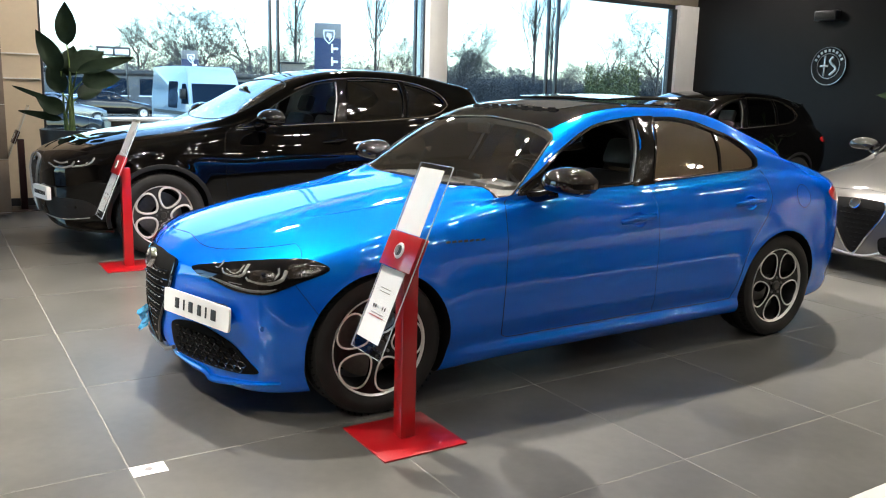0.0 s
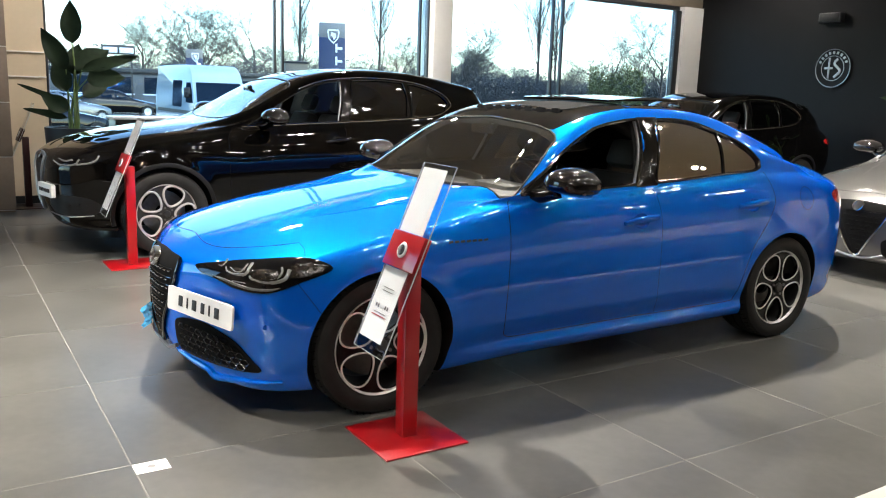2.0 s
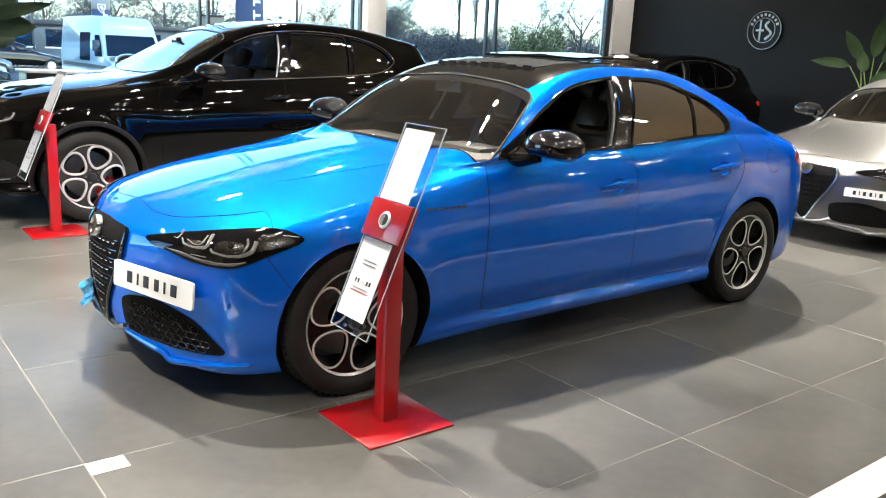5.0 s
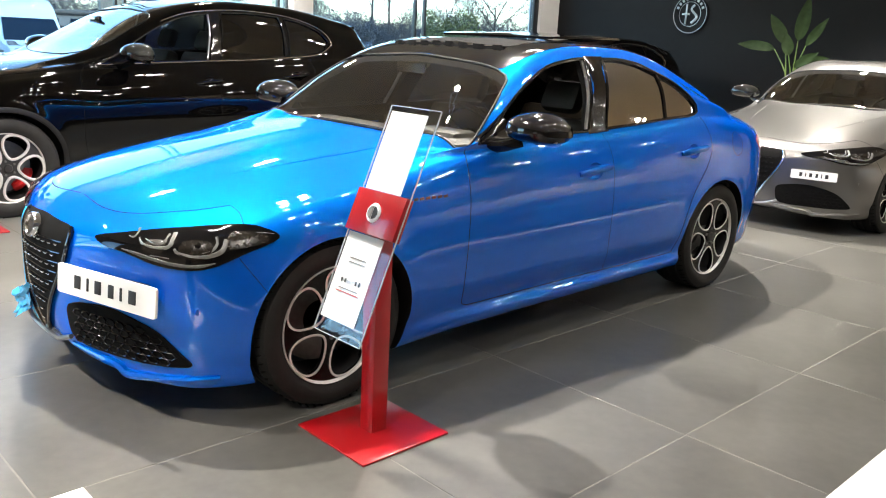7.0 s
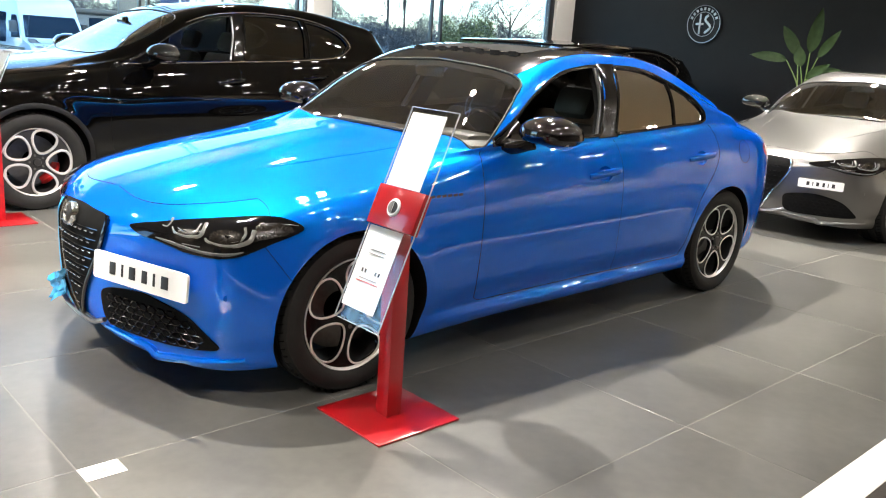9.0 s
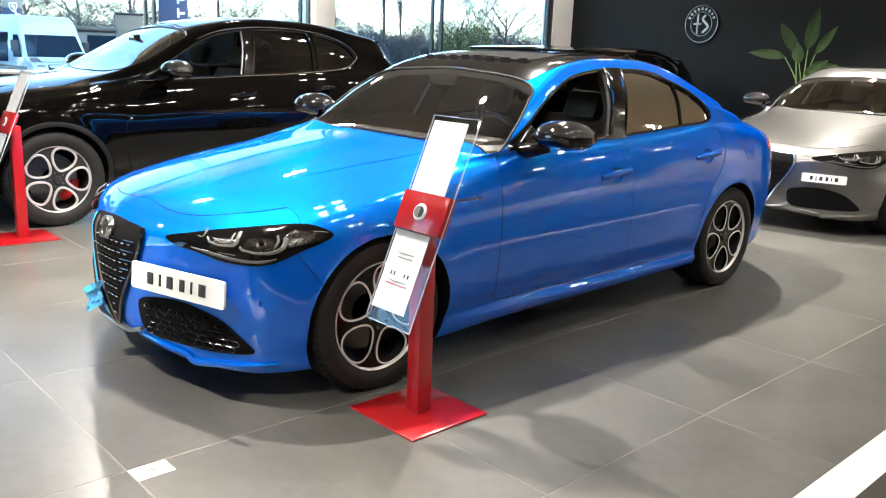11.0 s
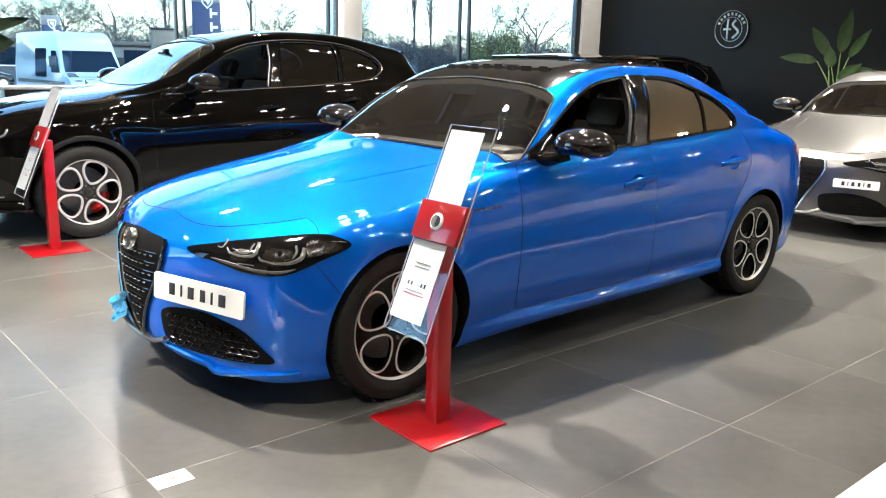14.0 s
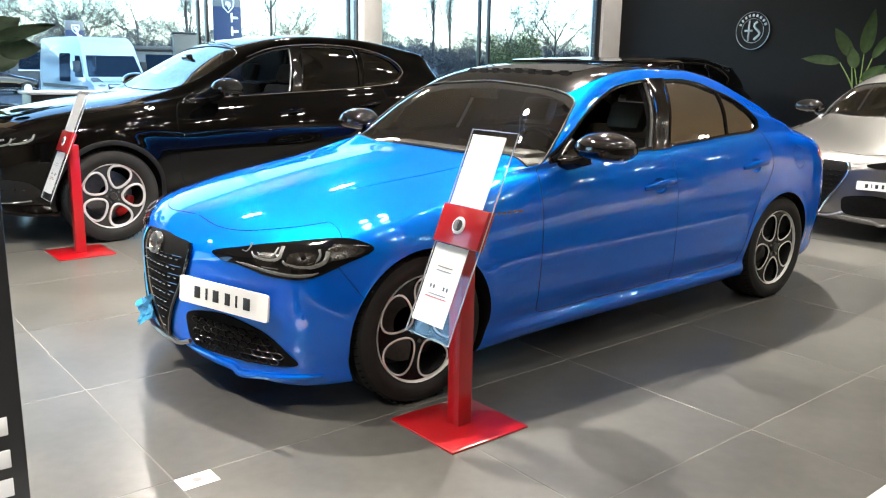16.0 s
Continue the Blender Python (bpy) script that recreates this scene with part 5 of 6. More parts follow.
def build_suv(name, label, at, turn_wheels, front):
    root, bvh, me = build_car(name, label, SUV, BLACKP, SUV_KIT, at, "suv")
    build_cabin(root, -.08, .17, 4.6)
    for x in (0, 2.818):
        for s in (-1, 1):
            build_wheel(root, x, s * .815, .362, .366, .258, .25, SPOKE, ALLOYG, REDCAL, turn_wheels)
    for s in (-1, 1):
        build_mirror(root, .93, s * 1.05, 1.18, GLOSS, 1.12)
    build_handle(root, bvh, 1.60, .985, BLACKP)
    build_handle(root, bvh, 2.45, 1.04, BLACKP)
    for side, s in ((SIDE, -1), (FAR, 1)):
        seam(root, bvh, [(.62, 1.08), (.56, 1.0), (.55, .8), (.56, .55), (.60, .42), (.72, .375), (1.2, .36), (1.70, .36)], side)
        seam(root, bvh, [(1.70, 1.14), (1.69, .95), (1.69, .7), (1.70, .5), (1.70, .36)], side)
        seam(root, bvh, [(1.70, .36), (2.15, .365), (2.33, .42), (2.42, .58), (2.55, .74), (2.62, .85), (2.66, 1.0), (2.64, 1.19)], side)
        # dark wheel arch lips and sill
        for x in (0, 2.818):
            arc = [(x + .424 * math.cos(t), .357 + .424 * math.sin(t)) for t in np.linspace(-.22, math.pi + .22, 30)]
            p = on_skin(bvh, arc, **side, lift=.004)
            part("arch_trim", tube(p, .021, False, 6, flat=.5, axis=(0, 1, 0)), PLASTIC, root, "dark wheel arch trim")
        p = on_skin(bvh, catmull([(.45, .30), (1.2, .30), (2.35, .31)], 8), **side, lift=.006)
        part("sill_trim", tube(p, .04, False, 8, flat=.4, axis=(0, 1, 0)), PLASTIC, root)
        # bright line round the windows
        line = on_skin(bvh, catmull([(.70, 1.098), (.95, 1.108), (1.3, 1.125), (1.7, 1.145), (2.1, 1.165), (2.5, 1.195), (2.75, 1.225), (2.89, 1.29), (2.93, 1.345), (2.85, 1.44), (2.66, 1.515), (2.4, 1.558), (2.1, 1.572), (1.8, 1.562), (1.5, 1.520), (1.28, 1.445)], 4), **side, lift=.003)
        part("window_trim", tube(line, .0045, False, 6), DARKCHROME, root, "satin metal window trim")
        t = catmull([(3.40, 1.00), (3.55, 1.03), (3.72, 1.02), (3.74, .95), (3.60, .93), (3.45, .95)], 4, True)
        part("tail_light", patch(bvh, [t], **side, lift=.003, depth=.006, step=.03), TAILRED, root, "red tail light")
    FRONT = dict(origin=(-1.7, 0, 0), u=(0, 1, 0), v=(0, 0, 1), way=(1, 0, 0))
    for s in (-1, 1):
        u = Vector((.46, s * .50, 0)).normalized()
        plane = dict(origin=(-.76, s * .40, 0), u=u, v=(0, 0, 1), way=Vector((abs(u.y), -s * u.x, 0)))
        shape = catmull([(.0, .800), (.15, .835), (.32, .860), (.50, .880), (.60, .875), (.56, .83), (.42, .765), (.30, .715), (.20, .712), (.08, .755)], 4, True)
        lamp = part("headlight", patch(bvh, [shape], **plane, lift=.003, depth=.008, step=.03), LAMPGLASS, root, "long dark headlight")
        for line in ([(.06, .792), (.16, .772), (.26, .768), (.33, .785), (.35, .82)], [(.34, .778), (.43, .792), (.48, .815), (.49, .85)], [(.12, .812), (.22, .800), (.29, .812)]):
            part("light_guide", tube(on_skin(bvh, catmull(line, 5), **plane, lift=.004), .0085, False, 6), LENS, lamp, "pale curved light guide")
        hole = catmull([(.0, .50), (.2, .52), (.42, .50), (.50, .42), (.40, .36), (.15, .345), (.03, .38)], 4, True)
        air = part("air_intake", patch(bvh, [hole], **plane, lift=.002, depth=.006, step=.05), PLASTIC, root, "black lower air intake")
        part("intake_blade", tube(on_skin(bvh, catmull([(.0, .36), (.2, .335), (.42, .355)], 6), **plane, lift=.005), .005, False, 6), SATIN, air)
    shield = catmull([(-.235, .80), (-.245, .74), (-.23, .67), (-.15, .50), (-.06, .36), (0, .33), (.06, .36), (.15, .50), (.23, .67), (.245, .74), (.235, .80), (.1, .82), (0, .824), (-.1, .82)], 3, True)
    grille = part("grille", patch(bvh, [shield], **FRONT, lift=.003, depth=.008, step=.05), PLASTIC, root, "black shield-shaped grille")
    part("grille_frame", tube(on_skin(bvh, shield, **FRONT, lift=.006), .013, True, 8), SATIN, grille)
    for row in range(8):
        z = .42 + row * .046
        half = np.interp(z, [.34, .50, .67, .80], [.03, .13, .21, .21])
        q = on_skin(bvh, [(y, z) for y in np.linspace(-half, half, 9)], **FRONT, lift=.004)
        if len(q) > 2:
            part("grille_bar", tube(q, .004, False, 5), GLOSS, grille)
    q = on_skin(bvh, [(0, .80)], **FRONT, lift=.012)[0]
    e = part("emblem", lathe([(0, -.010), (.034, -.009), (.038, -.004), (.038, .006), (0, .006)], 32), CHROME, grille, "round chrome emblem")
    e.matrix_local = Matrix.Translation(q) @ Matrix.Rotation(radians(-90), 4, "Z") @ Matrix.Rotation(radians(-20), 4, "X")
    if front:
        u2 = Vector((.09, -.49, 0)).normalized()
        at2 = Matrix.Translation((-.858, -.455, .545)) @ Matrix.Rotation(math.atan2(u2.y, u2.x), 4, "Z")
        plate = part("display_plate", slab([rounded(.34, .108, .012)], .035, at2 @ Matrix.Translation((0, -.03, 0)), .1), PLATEM, root, "white display plate with dark marks")
        for k in range(7):
            part("print_mark", box((-.132 + k * .039, -.034, -.016), (-.107 + k * .039, -.029, .016), .001, m=at2), INK, plate)
    for s in (-1, 1):
        p = on_skin(bvh, catmull([(-.60, s * .02), (-.62, s * .30), (-.55, s * .52), (-.35, s * .68), (0, s * .74), (.4, s * .765), (.64, s * .77)], 6), **ABOVE, lift=-.0008)
        part("panel_gap", tube(p, .003, False, 5), WELL, root)
        p = on_skin(bvh, catmull([(-.5, s * .30), (-.1, s * .40), (.3, s * .47), (.52, s * .52)], 6), **ABOVE, lift=-.002)
        part("bonnet_crease", tube(p, .007, False, 6, flat=.5, axis=(0, 0, 1)), BLACKP, root)
    q = on_skin(bvh, [(3.32, y) for y in np.linspace(-.56, .56, 13)], **ABOVE, lift=.004)
    part("roof_spoiler", tube(q, .03, False, 8, flat=.5, axis=(0, 0, 1)), BLACKP, root)
    fin = bmesh.new()
    f = [fin.verts.new(v) for v in ((2.92, 0, 1.59), (3.06, -.02, 1.575), (3.06, .02, 1.575), (3.05, 0, 1.635), (3.0, 0, 1.63))]
    for tri in ((0, 1, 3, 4), (0, 4, 3, 2), (1, 2, 3), (0, 2, 1)):
        fin.faces.new([f[i] for i in tri])
    part("roof_aerial", fin, BLACKP, root)
    return root


def build_stand(at, turn, label, group="price stands"):
    """Red steel stand: base plate, post, and a leaning clear panel with two papers and a red band."""
    root = thing("price_stand", label, "sign stand", at, turn, group)
    part("base_plate", box((-.198, -.195, 0), (.198, .195, .008), .002), REDM, root, "square red steel base plate")
    part("post", box((-.035, -.035, .008), (.035, .035, .80), .003), REDM, root, "square red post")
    lean = Matrix.Translation((-.063, 0, .80)) @ Matrix.Rotation(radians(22.8), 4, "Y")
    # panel lies in the local y and z, its face towards -x
    for x in (-.006, .002):
        sheet = bmesh.new()
        sheet.faces.new([sheet.verts.new(lean @ Vector((x, y, z))) for y, z in ((.068, -.405), (-.185, -.405), (-.185, .41), (.068, .41))])
        part("clear_panel", sheet, ACRYLIC, root, "clear acrylic holder").visible_shadow = False
    # thin pale strips paint the edge highlights of the clear holder
    for y in (.068, -.185):
        part("panel_edge", box((-.004, y - .0009, -.405), (.001, y + .0009, .41), 0, m=lean), EDGEGLINT, root).visible_shadow = False
    for z in (-.405, .41):
        part("panel_edge", box((-.004, -.184, z - .0009), (.001, .067, z + .0009), 0, m=lean), EDGEGLINT, root).visible_shadow = False
    band = part("red_band", box((-.018, -.183, -.045), (.014, .070, .105), .002, m=lean), REDM, root, "red band with round emblem")
    em = lathe([(0, -.004), (.030, -.004), (.034, 0), (.034, .004), (0, .004)], 28)
    e = part("emblem", em, WHITESIGN, band, "small round emblem")
    for k, mat in ((-1, GREYSIGN), (1, INK)):
        half = [(.002 * k + .022 * k * math.sin(radians(a)), .022 * math.cos(radians(a))) for a in range(0, 181, 15)]
        part("emblem_mark", slab([half], .002, lean @ Matrix.Translation((-.0262, -.050, .03)) @ Matrix.Rotation(radians(-90), 4, "Z"), .1), mat, band)
    e.matrix_local = lean @ Matrix.Translation((-.020, -.050, .03)) @ Matrix.Rotation(radians(-90), 4, "Z")
    for z0, z1, dy in ((.108, .39, -.030), (-.355, -.048, -.028)):
        part("paper_sheet", box((-.003, -.100 + dy, z0), (-.001, .085 + dy, z1), 0, m=lean), PAPER, root, "white printed paper sheet")
    low = lean @ Matrix.Translation((-.0045, -.038, 0))
    for z, w, c in ((-.135, .085, GREYSIGN), (-.150, .085, GREYSIGN), (-.242, .100, GREYSIGN), (-.254, .120, REDCAL)):
        part("print_line", box((-.001, -w / 2, z - .0017), (0, w / 2, z + .0017), 0, m=low), c, root)
    for k in range(6):
        part("print_line", box((-.001, -.052 + k * .019, -.222), (0, -.044 + k * .019, -.207), 0, m=low), (INK, STEEL, WHITESIGN, WHITESIGN, STEEL, STEEL)[k], root)
    return root


def leaf_blade(bm, base, way, up, length, width, droop, cup=.25):
    """One paddle-shaped leaf: two curved halves along a midrib."""
    way, up = Vector(way).normalized(), Vector(up).normalized()
    sidew = way.cross(up).normalized()
    up = sidew.cross(way)
    n, rows = 12, []
    for i in range(n + 1):
        t = i / n
        w = width * (math.sin(math.pi * min(t * 1.02, 1) ** .75) ** .8) + .002
        c = Vector(base) + way * length * t - Vector((0, 0, 1)) * droop * length * t * t
        rip = .012 * math.sin(9 * t + length * 20)
        rows.append([c - sidew * w + up * (w * cup + rip), c - sidew * w * .5 + up * w * cup * .35, c.copy(), c + sidew * w * .5 + up * w * cup * .35, c + sidew * w + up * (w * cup - rip)])
    vs = [[bm.verts.new(p) for p in r] for r in rows]
    for a, b in zip(vs, vs[1:]):
        for s in range(4):
            bm.faces.new((a[s], a[s + 1], b[s + 1], b[s]))
    # underside so that the blade has body
    low = [[bm.verts.new(p - up * .003) for p in r] for r in rows]
    for a, b in zip(low, low[1:]):
        for s in range(4):
            bm.faces.new((a[s], b[s], b[s + 1], a[s + 1]))
    return bm


def build_plant(at, label, leaves, pot_h, pot_r, face, leaf_mat):
    """Tall potted plant: planter, soil, stems and paddle leaves. leaves: (x, y, z of the leaf's foot, heading, rise, length, width, droop)."""
    root = thing("potted_plant", label, "plant", at)
    pot = lathe([(0, 0), (pot_r * .8, 0), (pot_r, pot_h), (pot_r - .03, pot_h), (pot_r - .04, pot_h - .05), (0, pot_h - .05)], 36)
    bmesh.ops.rotate(pot, matrix=Matrix.Rotation(radians(90), 3, "X"), verts=pot.verts)
    part("planter", pot, POTM, root, "dark round planter")
    so = lathe([(0, 0), (pot_r - .045, 0), (pot_r - .045, .02), (0, .03)], 24)
    bmesh.ops.rotate(so, matrix=Matrix.Rotation(radians(90), 3, "X"), verts=so.verts)
    part("soil", so, SOIL, root).location = (0, 0, pot_h - .06)
    for k, (x, y, z, hd, rise, ln, wd, dr) in enumerate(leaves):
        foot = Vector((.05 * math.cos(k * 2.4), .05 * math.sin(k * 2.4), pot_h - .05))
        tip = Vector((x, y, z))
        mid = foot.lerp(tip, .55) + Vector((-.25 * (x - foot.x), -.25 * (y - foot.y), .06))
        line = catmull([foot, mid, tip], 8)
        part("stem", tube(line, [.014 - .008 * i / (len(line) - 1) for i in range(len(line))], False, 7), STEM, root)
        way = Vector((math.cos(radians(hd)) * math.cos(radians(rise)), math.sin(radians(hd)) * math.cos(radians(rise)), math.sin(radians(rise))))
        up = Vector(face)
        part("leaf", leaf_blade(bmesh.new(), tip, way, up, ln, wd * .86, dr), leaf_mat, root, smooth=60)
    return root


def build_wall_things():
    # emblem on the dark wall
    root = thing("wall_emblem", "round metal emblem mounted on the dark wall", "emblem", (X1, 4.87, 2.03))
    m = Matrix.Rotation(radians(-90), 4, "Z")
    disc = lathe([(0, -.03), (.26, -.03), (.285, -.034), (.30, -.02), (.30, 0), (0, 0)], 64)
    bmesh.ops.transform(disc, matrix=m, verts=disc.verts)
    part("backing_disc", disc, DARKWALL, root, "dark round backing disc")
    for r, t in ((.292, .006), (.190, .005)):
        part("rim_ring", tube([(-.036, r * math.cos(a), r * math.sin(a)) for a in np.linspace(0, 2 * math.pi, 65)[:-1]], t, True, 6), SATIN, root, "metal ring")
    for k in range(9):
        a = radians(155 - k * 16.5)
        mm = Matrix.Translation((-.032, .240 * -math.cos(a) * -1, .240 * math.sin(a))) @ Matrix.Rotation(-(a - math.pi / 2) * -1, 4, "X")
        part("raised_mark", box((-.006, -.019, -.022), (.0, .019, .022), .004, m=mm), SATIN, root)
    part("cross_bar", box((-.042, .050, -.16), (-.03, .080, .16), .004), SATIN, root)
    part("cross_bar", box((-.043, .0, -.016), (-.03, .14, .016), .004), SATIN, root)
    wave = [(-.036, -.075 + .05 * math.sin(t * 2.4), .14 - .28 * t / 3) for t in np.linspace(0, 3, 22)]
    part("wave_shape", tube(wave, .02, False, 8, flat=.5, axis=(1, 0, 0)), SATIN, root)
    sp = thing("wall_speaker", "small dark box fixed high on the wall", "speaker", (X1, 4.97, 2.80))
    part("housing", box((-.12, -.19, -.075), (0, .19, .075), .012), FRAMEM, sp)
    part("front_mesh", box((-.126, -.165, -.055), (-.119, .165, .055), .002), PLASTIC, sp)
    # dark totem on a white foot
    tot = thing("display_totem", "tall dark display totem on a white foot", "display totem", (-.82, -.36, 0))
    foot = slab([rounded(1.20, .36, .05)], .028, Matrix.Translation((0, -.04, .0)) @ Matrix.Rotation(radians(-90), 4, "X"))
    zs = [v.co.z for v in foot.verts]
    bmesh.ops.translate(foot, vec=(0, 0, -min(zs)), verts=foot.verts)
    part("foot", foot, WHITESIGN, tot, "white foot with rounded corners")
    part("panel", box((-.30, -.02, .028), (.30, .03, 1.85), .006), FRAMEM, tot, "dark upright panel")
    for z, w in ((.50, .10), (.41, .16), (.33, .12), (.25, .08)):
        part("print_mark", box((.262 - w, -.023, z - .025), (.262, -.019, z + .025), .002), WHITESIGN, tot)
    # dark counter by the window
    tb = thing("side_counter", "dark counter with a pale top by the window", "counter", (1.72, 7.15, 0))
    part("counter_body", box((-.45, -.20, 0), (.45, .20, 1.02), .006), FRAMEM, tb)
    part("counter_top", box((-.48, -.23, 1.02), (.48, .23, 1.05), .004), WHITESIGN, tb)
    tape = thing("floor_marker", "small white paper marker stuck on a tile corner", "floor marker", (.065, -.048, .001))
    part("sticker", box((-.065, -.045, 0), (.065, .045, .0012), .0004), PAPER, tape)
    part("smudge", lathe([(0, 0), (.016, 0), (.016, .0006), (0, .0006)], 20), GREYSIGN, tape).matrix_local = Matrix.Translation((0, 0, .0018)) @ Matrix.Rotation(radians(90), 4, "X")


build_silver()
build_suv("sport_utility_car", "glossy black sport utility car with silver five-ring wheels", AT_SUV, 20, True)
BACK = build_suv("sport_utility_car", "glossy black utility car parked against the dark wall", AT_BACK, 0, False)
BACK.scale = (.95, .97, .955)
build_stand((1.088, -.245, 0), 0, "red price stand beside the blue car's front wheel")
build_stand((.765, 3.72, 0), 0, "red price stand beside the black car's front wheel")
# stand by the wall: shade is put into its paint with the darkened red
recolour(build_stand((.36, 7.30, 0), 0, "red price stand by the wall, its shade put into the colour"), REDM, REDSHADE)
build_plant((.80, 6.75, 0), "tall potted plant with dark paddle leaves by the window", [
    (.02, .0, 1.84, 80, 86, .46, .125, .0), (-.06, -.05, 1.56, 165, 62, .48, .12, .0), (.03, -.02, 1.56, 10, 34, .46, .15, .05), (.10, -.05, 1.56, -6, 18, .62, .085, .03),
    (.14, -.08, 1.46, -10, 8, .40, .135, .05), (-.06, -.05, 1.33, 150, 70, .36, .12, .05), (-.10, .05, 1.22, 172, 22, .46, .035, .0), (-.06, -.08, 1.12, 170, 36, .32, .11, .1),
    (-.05, .08, 1.04, 176, 12, .44, .05, .0), (.12, .10, 1.28, 20, 30, .36, .11, .1), (.03, .05, 1.50, 60, 66, .40, .13, .05)], .94, .30, (-.25, -.93, .35), LEAF)
build_plant((11.05, 2.85, 0), "tall potted plant with broad green leaves by the dark wall", [
    (.0, -.03, 1.66, -95, 82, .62, .105, .0), (.0, .14, 1.62, 95, 58, .50, .10, .05), (-.02, .28, 1.54, 95, 10, .56, .085, .08), (.02, -.14, 1.60, -85, 58, .48, .07, .05),
    (.0, -.16, 1.34, -88, 24, .36, .085, .1), (-.05, .05, 1.46, 100, 76, .34, .09, .05), (-.06, -.06, 1.30, -90, 40, .40, .08, .1)], .55, .24, (-.85, -.42, .3), FRESHLEAF)
build_wall_things()


# ---- outside, beyond the glass ----
VAN_AT, VAN_TURN = (8.3, 28.0, -.5), -88.0


def build_van():
    root = thing("van", "white high-roof panel van parked outside, dusk blue put into its colour", "van", VAN_AT, VAN_TURN)
    prof = catmull([(-2.9, .55), (-2.9, 1.6), (-2.85, 2.40), (-2.6, 2.55), (0.4, 2.58), (1.05, 2.52), (1.38, 2.30), (1.55, 2.0), (2.06, 1.25), (2.60, 1.10), (2.78, .95), (2.82, .55)], 4)
    bm = bmesh.new()
    rings = []
    for y, shrink in ((-1.0, .06), (-.98, .02), (-.90, 0), (.90, 0), (.98, .02), (1.0, .06)):
        rings.append([bm.verts.new((x * (1 - shrink * .25), y * (1 - .10 * max(z - 1.3, 0)), z - shrink * .6 * (z > 1.3))) for x, z in prof])
    for a, b in zip(rings, rings[1:]):
        for i in range(len(a) - 1):
            bm.faces.new((a[i], a[i + 1], b[i + 1], b[i]))
    for r in (rings[0], rings[-1]):
        bm.faces.new(r)
    for a, b in zip(rings, rings[1:]):
        bm.faces.new((a[0], b[0], b[-1], a[-1]))
    bmesh.ops.recalc_face_normals(bm, faces=bm.faces)
    bvh = BVHTree.FromBMesh(bm)
    part("body", bm, VANM, root, "white panel van body")
    for side in (dict(SIDE, origin=(0, -1.6, 0)), dict(FAR, origin=(0, 1.6, 0))):
        part("side_window", patch(bvh, [[(.95, 1.25), (1.85, 1.25), (1.58, 1.72), (1.40, 1.95), (.95, 1.95)]], **side, lift=.01, depth=.01, step=.2), DARKGLASS, root)
        part("side_window", patch(bvh, [rounded(1.15, .95, .08)], **{**side, "origin": (-.10, side["origin"][1], 1.55)}, lift=.01, depth=.01, step=.2), DARKGLASS, root)
        part("rub_strip", patch(bvh, [[(-2.6, .85), (2.2, .85), (2.2, .97), (-2.6, .97)]], **side, lift=.012, depth=.012, step=.4), PLASTIC, root)
    ahead = dict(origin=(4, 0, 0), u=(0, 1, 0), v=(0, 0, 1), way=(-1, 0, 0))
    part("windscreen", patch(bvh, [[(-.90, 1.28), (.90, 1.28), (.80, 1.96), (-.80, 1.96)]], **ahead, lift=.01, depth=.01, step=.2), DARKGLASS, root)
    part("grille", patch(bvh, [rounded(1.1, .22, .06)], **{**ahead, "origin": (4, 0, .95)}, lift=.01, depth=.01, step=.2), PLASTIC, root)
    for s in (-1, 1):
        part("headlight", patch(bvh, [rounded(.30, .26, .08)], **{**ahead, "origin": (4, s * .74, 1.12)}, lift=.012, depth=.01, step=.1), LENS, root)
        part("mirror", box((1.50, s * 1.00 - .22 * (s < 0), 1.42), (1.64, s * 1.00 + .22 * (s > 0), 1.78), .03), PLASTIC, root)
        for x in (-1.8, 1.9):
            w = part("wheel", lathe([(.20, -.12), (.33, -.11), (.34, 0), (.33, .11), (.20, .12)], 28, True), RUBBER, root)
            w.location = (x, s * .86, .34)
            part("rim", lathe([(0, -.09), (.20, -.10), (.20, .10), (0, .09)], 20), ALLOYG, w)
    return root


def build_parked_car(at, turn, mat, label):
    """A plain car seen far off in the car park, from the saloon's body line."""
    root = thing("parked_car", label, "car", at, turn, "cars in the car park")
    xs = stations(SEDAN)[::3] + [SEDAN["x1"]]
    skin = loft(SEDAN, xs, 3)
    bmesh.ops.recalc_face_normals(skin, faces=skin.faces)
    bvh = BVHTree.FromBMesh(skin)
    part("body", skin, mat, root)
    for side, s in ((SIDE, -1), (FAR, 1)):
        for w in (FRONT_WIN, REAR_WIN):
            part("side_window", patch(bvh, [w], **side, lift=.006, depth=.008, step=.2), DARKGLASS, root)
        for x in (0, 2.82):
            w = part("wheel", lathe([(.2, -.1), (.32, -.1), (.33, 0), (.32, .1), (.2, .1)], 24, True), RUBBER, root)
            w.location = (x, s * .84, .33)
            part("rim", lathe([(0, -.07), (.2, -.09), (.2, .09), (0, .07)], 16), ALLOYG, w)
    part("windscreen", patch(bvh, [mirrored(SCREEN)], **ABOVE, lift=.006, depth=.008, step=.2), DARKGLASS, root)
    part("rear_screen", patch(bvh, [mirrored(REARSCREEN)], **ABOVE, lift=.006, depth=.008, step=.2), DARKGLASS, root)
    return root


